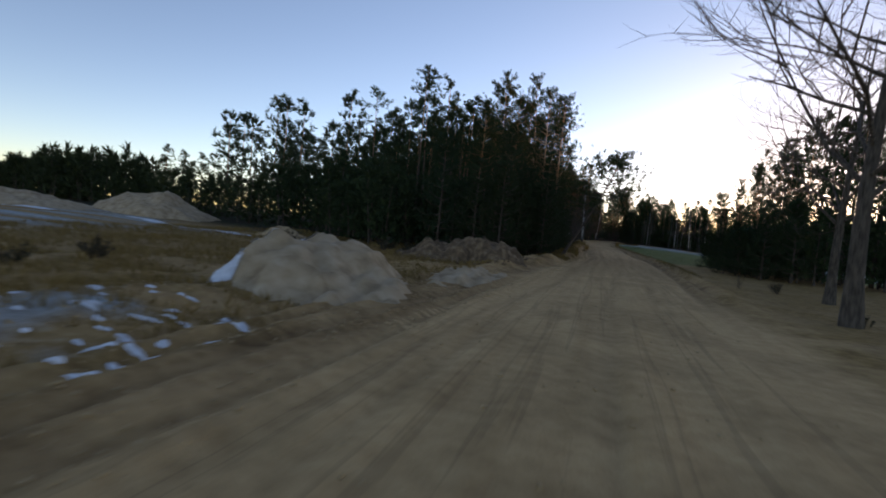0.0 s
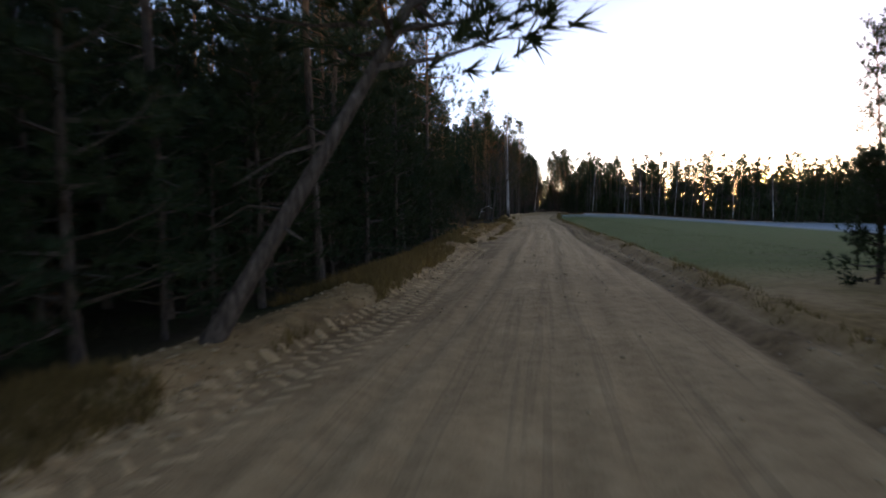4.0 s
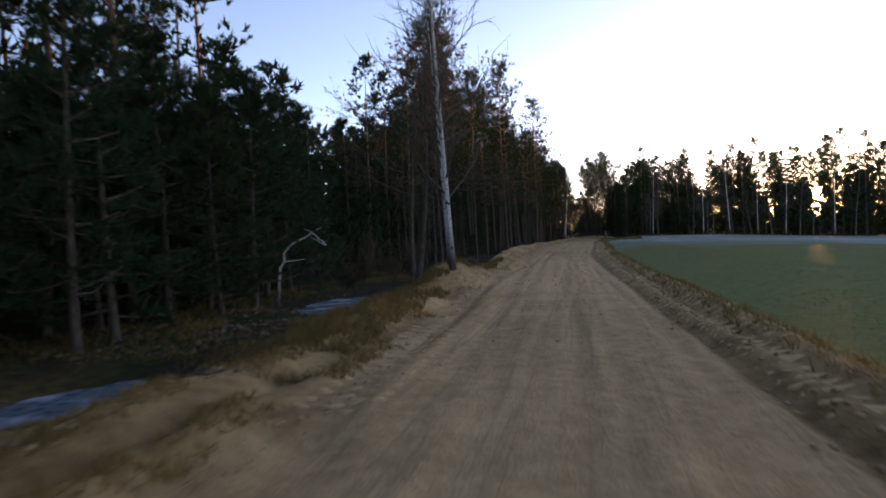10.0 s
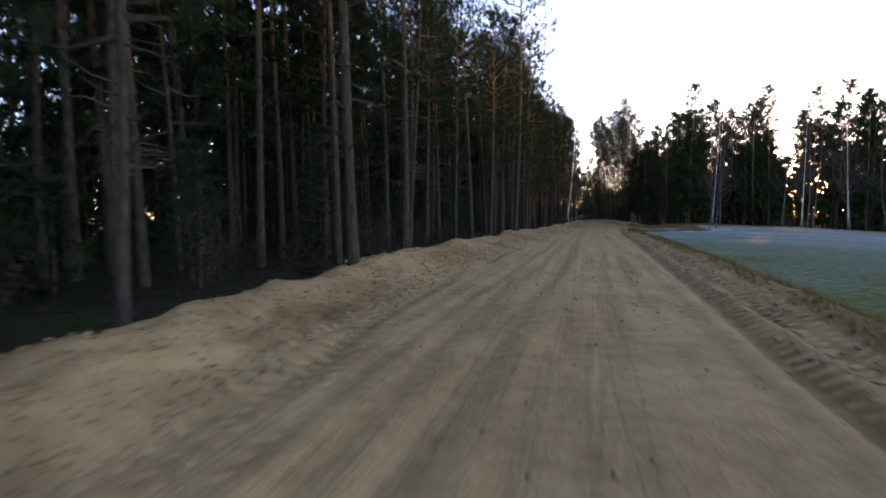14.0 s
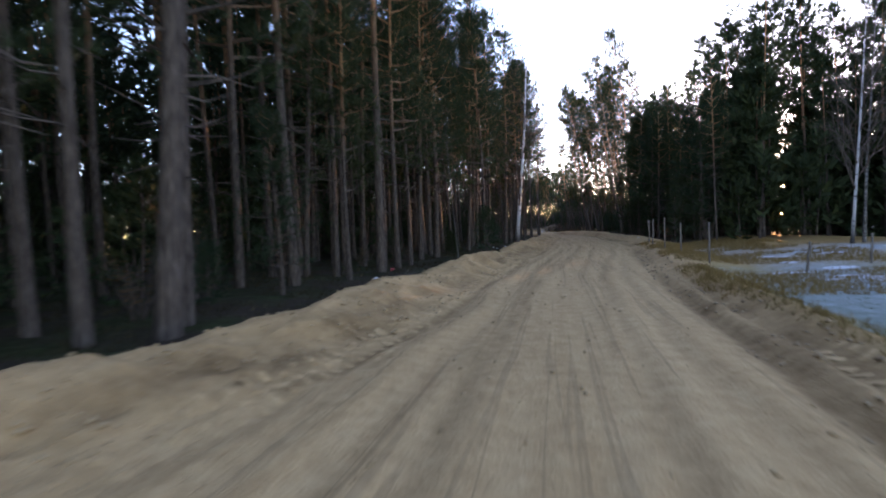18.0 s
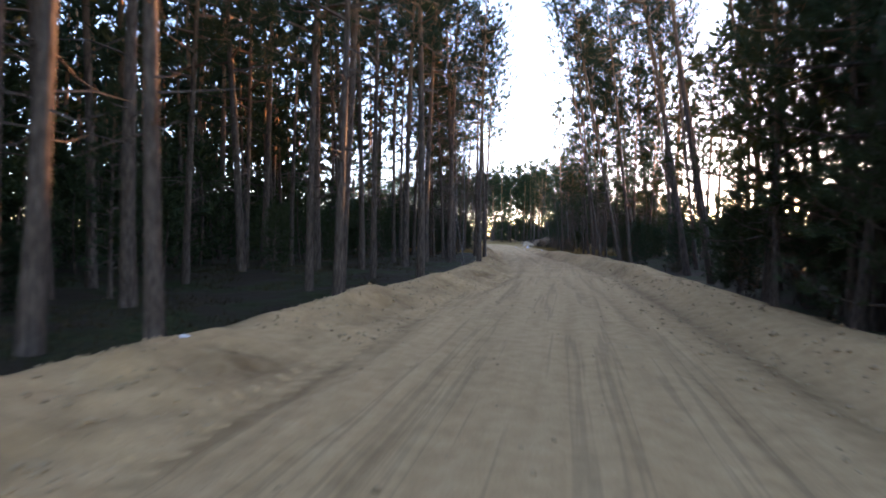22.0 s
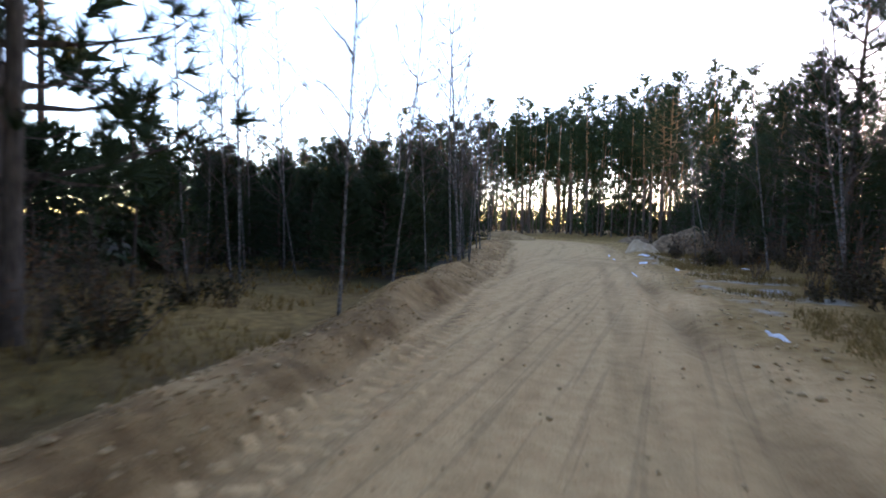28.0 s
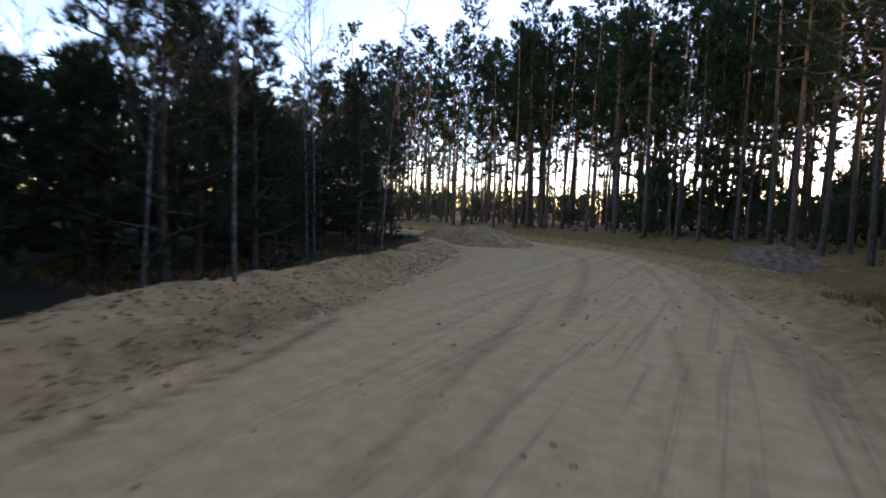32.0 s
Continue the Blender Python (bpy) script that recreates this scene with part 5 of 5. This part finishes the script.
fallen_branch([(-6.6, 133.7, .08), (-7.1, 136.0, .15), (-7.4, 138.6, .1)], .05, "long bleached fallen branch among roadside trees", M_WOOD)
fallen_branch([(-6.9, 134.6, .05), (-7.6, 136.0, .2), (-8.0, 137.4, .06)], .035, "long bleached fallen branch among roadside trees", M_WOOD)
fallen_branch([(-5.8, 188.8, .05), (-5.6, 190.2, .06)], .025, "thin fallen stick on the sand bank", M_WOOD)
fallen_branch([(-7.4, 113.6, .0), (-7.2, 113.4, 1.0), (-6.9, 113.3, 1.6), (-6.2, 113.2, 1.9), (-5.9, 113.2, 1.6)], .035, "bent pale sapling arching over the ditch", M_BIRCH)
fallen_branch([(-9.2, 101.4, .0), (-9.3, 101.3, 1.2), (-9.4, 101.4, 1.9), (-8.7, 101.6, 1.6), (-8.2, 101.8, 1.5)], .018, "broken pale branch hanging at the wood's edge", M_WOOD)


# ---- shrubs ----
def shrub_meshes(tag, h, stems, spread, leaves):
    wood, leaf = Soup(), Soup()
    for _ in range(stems):
        w = (Vector((rnd(-1, 1) * spread, rnd(-1, 1) * spread, 1))).normalized()
        p = Vector((rnd(-0.2, 0.2), rnd(-0.2, 0.2), -0.1))
        ln = h * rnd(0.6, 1.1)
        q = [p]
        for k in range(4):
            w = (w + Vector((rnd(-1, 1), rnd(-1, 1), rnd(-0.4, 0.6))) * 0.22).normalized()
            q.append(q[-1] + w * ln / 4)
        wood.tube(q, [0.012, 0.01, 0.008, 0.005, 0.003], 3, False)
        for _ in range(7):
            c = along(q, rnd(0.25, 1))
            w2 = (w + Vector((rnd(-1, 1), rnd(-1, 1), rnd(-0.3, 0.8))) * 0.8).normalized()
            e = c + w2 * ln * rnd(0.15, 0.4)
            wood.tube([c, e], [0.005, 0.002], 3, False)
            for _ in range(leaves):
                g = c.lerp(e, rnd(0.3, 1))
                a = Vector((rnd(-1, 1), rnd(-1, 1), rnd(-1, 0.6))).normalized() * rnd(0.04, 0.09)
                b = a.cross(Vector((rnd(-1, 1), rnd(-1, 1), 1))).normalized() * 0.03
                leaf.tri(g, g + a + b, g + a - b)
    return (wood.data(tag + "_stems", M_TWIG), leaf.data(tag + "_leaves", M_LEAF if leaves < 4 else M_HEATH))


SHRUBS = [shrub_meshes("shrub_a", 1.5, 12, 0.5, 2), shrub_meshes("shrub_b", 1.0, 14, 0.7, 4), shrub_meshes("shrub_c", 2.1, 12, 0.4, 1), shrub_meshes("shrub_d", 0.7, 16, 0.9, 5)]


def shrub_at(x, y, k=None, size=1.0):
    me = SHRUBS[rng.randrange(4) if k is None else k]
    root = thing("shrub", "leafless brown shrub with thin upright twigs", "shrub", "shrubs along the road")
    tagged(part("stem_work", me[0], root), kind="stuff")
    tagged(part("foliage", me[1], root), kind="stuff")
    root.matrix_basis = Matrix.Translation((x, y, z_at(x, y))) @ Matrix.Rotation(rnd(0, 6.28), 4, "Z") @ Matrix.Scale(size, 4)


def shrubs(count, y0, y1, d0, d1, lo=0.8, hi=1.2, ks=None):
    for _ in range(count):
        y = rnd(y0, y1)
        shrub_at(float(road_x(y)) + rnd(d0, d1), y, None if ks is None else rng.choice(ks), rnd(lo, hi))


shrubs(26, 58, 106, -7.5, -5.2)
shrubs(26, 120, 132, -11, -7.5)
shrubs(6, 122, 130, -6.4, -5.0, .6, .9)
shrubs(30, 132, 166, -11, -6.4)
shrubs(14, 166, 212, -11, -7)
shrubs(26, 252, 264, -12, -4.5, .6, 1.1)
shrubs(50, 262, 290, 4.2, 8, .7, 1.2)
shrubs(20, 206, 250, 5, 8, .6, 1.1)
shrubs(5, 40, 58, 4.2, 6.5, .3, .5)
shrubs(14, 33, 58, -14, -8.5, .5, .8, (1, 3))


# ---- grass and clods, too many to count ----
def blades(name, label, mat, xs, ys, size, width, fan=3, lay=0.5, cat="grass"):
    n = len(xs)
    r = np.random.RandomState(n + 3)
    zs = height(xs, ys)
    base = np.stack([xs, ys, zs - 0.02], -1)
    vs = []
    for _ in range(fan):
        turn = r.uniform(0, 6.28, n)
        tilt = r.uniform(0, lay, n)
        ln = size * r.uniform(0.5, 1.2, n)
        tip = base + np.stack([np.cos(turn) * np.sin(tilt) * ln, np.sin(turn) * np.sin(tilt) * ln, np.cos(tilt) * ln], -1)
        side = np.stack([-np.sin(turn + 1.2), np.cos(turn + 1.2), turn * 0], -1) * (width * r.uniform(0.6, 1.3, n))[:, None]
        off = np.stack([r.uniform(-0.06, 0.06, n), r.uniform(-0.06, 0.06, n), turn * 0], -1)
        vs.append(np.stack([base + off - side, base + off + side, tip + off], 1))
    v = np.concatenate(vs).reshape(-1, 3)
    tagged(new(name, mesh_np(name, v, np.arange(len(v)).reshape(-1, 3), mat)), label, cat, kind="stuff")


def sow(seed, n, y0, y1, d0, d1, keep=None, cluster=0.0):
    r = np.random.RandomState(seed)
    y, d = r.uniform(y0, y1, n), r.uniform(d0, d1, n)
    x = road_x(y) + d
    ok = vnoise(x * 0.8, y * 0.8, seed) > cluster
    if keep is not None:
        ok &= keep(x, y, d)
    return x[ok], y[ok]


blades("dry_grass", "matted dry grass of the clearing", M_GRASS, *sow(101, 26000, 26, 60, -22, -4.6, lambda x, y, d: np.hypot(x + 7.3, y - 38.9) > 2.7, -0.35), 0.2, 0.012, 3, 0.9)
bx, by = sow(102, 80000, 58, 130, -6.4, -2.8, None, -0.2)
keep = (np.abs(bx - road_x(by) - berm_left(by)[1] + 0.2) < 0.85) & ((by < 86) | (by > 108))
blades("bank_grass", "yellow dry grass tufts along the sand bank", M_GRASS, bx[keep], by[keep], 0.22, 0.011, 3, 0.8)
blades("verge_grass", "dry grass on the low ridge beside the field", M_GRASS, *sow(103, 16000, 56, 200, 2.4, 4.0, lambda x, y, d: np.abs(d - field_edge(y)) < 0.35, -0.4), 0.16, 0.009, 3, 0.8)
blades("field_crop", "short green winter crop on the field", M_CROP, *sow(104, 30000, 70, 194, 2.6, 9, lambda x, y, d: d > field_edge(y) + 0.15, -0.6), 0.05, 0.008, 3, 1.1, "crop")
blades("pasture_grass", "frosted dry grass by the fence", M_GRASS, *sow(105, 14000, 184, 207, 2.8, 9, None, -0.3), 0.16, 0.01, 3, 0.8)
blades("forest_plants", "low heath and moss plants on the forest floor", M_HEATH, *sow(106, 46000, 60, 256, -13, -4.8, lambda x, y, d: (d < berm_left(y)[1] - 0.7) & ~((y > 104) & (y < 130) & (d > -9)), -0.2), 0.13, 0.016, 3, 1.0, "plants")
blades("ditch_plants", "withered plants round the frozen ditch", M_GRASS, *sow(107, 9000, 102, 132, -10, -4, lambda x, y, d: (np.hypot(x + 7.3, (y - 117.5) * .7) > 1.9) & (np.hypot(x + 7.4, y - 108) > 1.8), 0.0), 0.2, 0.01, 3, 0.9, "plants")
blades("churned_grass", "yellow dry grass on the churned roadside soil", M_GRASS, *sow(110, 40000, 84, 113, -8.4, -2.5, lambda x, y, d: (np.hypot(x + 7.4, y - 108) > 1.9) & (np.hypot(x + 7.3, (y - 117.5) * .7) > 2) & (sum(np.sign(a2) * bump(d, m2 + 0.16 * vnoise(y * 0.3, y * 0 + s2, s2), w2) for m2, w2, a2, s2 in CHURN_RIDGES) > 0.15), -0.1), 0.13, 0.012, 3, 1.2)
blades("late_verge_grass", "dry grass beside the last stretch of road", M_GRASS, *sow(108, 14000, 252, 292, 3.2, 8, None, -0.1), 0.2, 0.01, 3, 0.8)
blades("young_wood_plants", "low withered plants under the young pines", M_GRASS, *sow(109, 12000, 250, 298, -11, -3.2, lambda x, y, d: d < berm_left(y)[1] - 0.5, -0.2), 0.18, 0.014, 3, 0.9, "plants")


def clods(name, label, mat, xs, ys, lo, hi, cat="clods"):
    """Crumbs of earth: squashed octahedra, each turned and scaled."""
    n = len(xs)
    r = np.random.RandomState(n + 11)
    oct_v = np.array([(1, 0, 0), (0, 1, 0), (-1, 0, 0), (0, -1, 0), (0, 0, 1), (0, 0, -0.6)], float)
    oct_f = np.array([(0, 1, 4), (1, 2, 4), (2, 3, 4), (3, 0, 4), (1, 0, 5), (2, 1, 5), (3, 2, 5), (0, 3, 5)])
    s = lo + (hi - lo) * r.uniform(0, 1, n) ** 3
    v = oct_v[None] * r.uniform(0.6, 1.25, (n, 6, 1))
    w = r.uniform(0, 6.28, n)
    c, sn = np.cos(w)[:, None], np.sin(w)[:, None]
    vx, vy = v[..., 0] * c - v[..., 1] * sn, v[..., 0] * sn + v[..., 1] * c
    z = height(xs, ys)
    out = np.stack([xs[:, None] + vx * s[:, None], ys[:, None] + vy * s[:, None], (z + s * 0.2)[:, None] + v[..., 2] * s[:, None] * 0.75], -1)
    f = oct_f[None] + (np.arange(n) * 6)[:, None, None]
    tagged(new(name, mesh_np(name, out.reshape(-1, 3), f.reshape(-1, 3), mat)), label, cat, kind="stuff")


cx, cy = sow(111, 56000, 55, 298, -6.4, -1.6, None, -0.3)
off = cx - road_x(cy) - berm_left(cy)[1]
keep = (off > -0.5) & (off < bank_width(cy) + 0.2) & (berm_left(cy)[0] > 0.12)
clods("bank_clods", "crumbled sand clods on the roadside bank", M_SANDCLOD, cx[keep], cy[keep], 0.01, 0.05)
def bank_crumbs(seed, n, y0, y1, lo, hi):
    x, y = sow(seed, n, y0, y1, -7.5, -1.2, None, -0.45)
    o = x - road_x(y) - berm_left(y)[1]
    ok = (o > -0.25) & (o < bank_width(y))
    clods("bank_crumbs", "crumbling brown soil on the roadside bank", M_CRUMB, x[ok], y[ok], lo, hi)


bank_crumbs(121, 70000, 247, 296, 0.008, 0.034)
bank_crumbs(122, 46000, 116, 172, 0.008, 0.034)
bank_crumbs(123, 34000, 58, 104, 0.008, 0.038)
clods("apron_clods", "small sand clods on the wide sandy verge", M_SANDCLOD, *sow(117, 9000, 28, 57, -7, -2.3, lambda x, y, d: np.hypot(x + 7.3, y - 38.9) > 2.2, -0.3), 0.006, 0.035)
clods("road_pebbles", "small clods and pebbles on the sand road", M_SANDCLOD, *sow(112, 9000, 28, 296, -2.5, 2.2, None, -0.2), 0.006, 0.04, "pebbles")
clods("rut_clods", "dark churned clods between road and field", M_CLOD, *sow(113, 9000, 56, 198, 1.3, 3.3, lambda x, y, d: (d > field_rut(y) - 0.1) & (d < field_edge(y)), -0.4), 0.01, 0.06)
clods("right_bank_clods", "crumbled clods on the roadside bank under the pines", M_SANDCLOD, *sow(114, 7000, 196, 296, 2.0, 4.4, None, -0.2), 0.01, 0.06)
clods("heap_clods", "clods and roots round the earth heap", M_SOIL, *sow(115, 1700, 47.5, 54, -10, -4, None, -0.3), 0.02, 0.1)
clods("churned_clods", "brown clods on the churned roadside soil", M_SOIL, *sow(116, 9000, 88, 132, -8.5, -3.6, lambda x, y, d: np.exp(-((y - 99) / 8) ** 2) + np.exp(-((y - 120) / 9) ** 2) > 0.35, -0.2), 0.012, 0.09)


def tread_marks(name, label, lines):
    """Sand pressed up between the lugs of a tractor tyre: short slanted bars in rows."""
    vs, r = [], np.random.RandomState(77)
    for y0, y1, base, shift, slant in lines:
        y = np.arange(y0, y1, 0.27) + r.uniform(-0.02, 0.02, len(np.arange(y0, y1, 0.27)))
        y = y[vnoise(y * 0.21, y * 0, 91) > -0.25]
        d = (berm_left(y)[1] + bank_width(y) if base == 1 else field_rut(y) if base == 2 else 0) + shift + 0.12 * vnoise(y * 0.2, y * 0, 92)
        for side in (-1, 1):
            cx, cy = road_x(y) + d + side * 0.13, y + (0.13 if side > 0 else 0)
            n = len(y)
            half, wide, tall = 0.12 * r.uniform(0.7, 1.2, n), 0.04 * r.uniform(0.7, 1.2, n), r.uniform(0.004, 0.013, n)
            ang = side * slant
            ux, uy = math.cos(ang), math.sin(ang)
            ring = []
            for a, b, t in ((-1, -1.6, 0), (1, -1.6, 0), (1, 1.6, 0), (-1, 1.6, 0), (-0.8, -0.6, 1), (0.8, -0.6, 1), (0.8, 0.6, 1), (-0.8, 0.6, 1)):
                px, py = cx + a * half * ux - b * wide * uy, cy + a * half * uy + b * wide * ux
                ring.append(np.stack([px, py, height(px, py) + t * tall - 0.012 * (1 - t)], -1))
            vs.append(np.stack(ring, 1))
    v = np.concatenate(vs)
    f = np.array([(4, 5, 6, 7), (0, 1, 5, 4), (1, 2, 6, 5), (2, 3, 7, 6), (3, 0, 4, 7)])
    faces = (f[None] + (np.arange(len(v)) * 8)[:, None, None]).reshape(-1, 4)
    tagged(new(name, mesh_np(name, v.reshape(-1, 3), faces, M_GROUND)), label, "tyre tracks", kind="stuff")


tread_marks("tyre_tracks", "tractor tyre lug prints pressed into the sand", [(60, 112, 1, -0.15, 0.6), (60, 112, 1, 0.3, 0.6), (116, 196, 1, 0.0, 0.6), (132, 182, 1, 0.45, 0.6), (250, 282, 1, 0.15, 0.6), (254, 280, 1, 0.6, 0.6), (76, 150, 2, 0.3, 0.6), (110, 180, 2, 0.75, 0.6), (205, 232, 1, 0.2, 0.6), (30, 56, 0, -2.6, 0.6)])
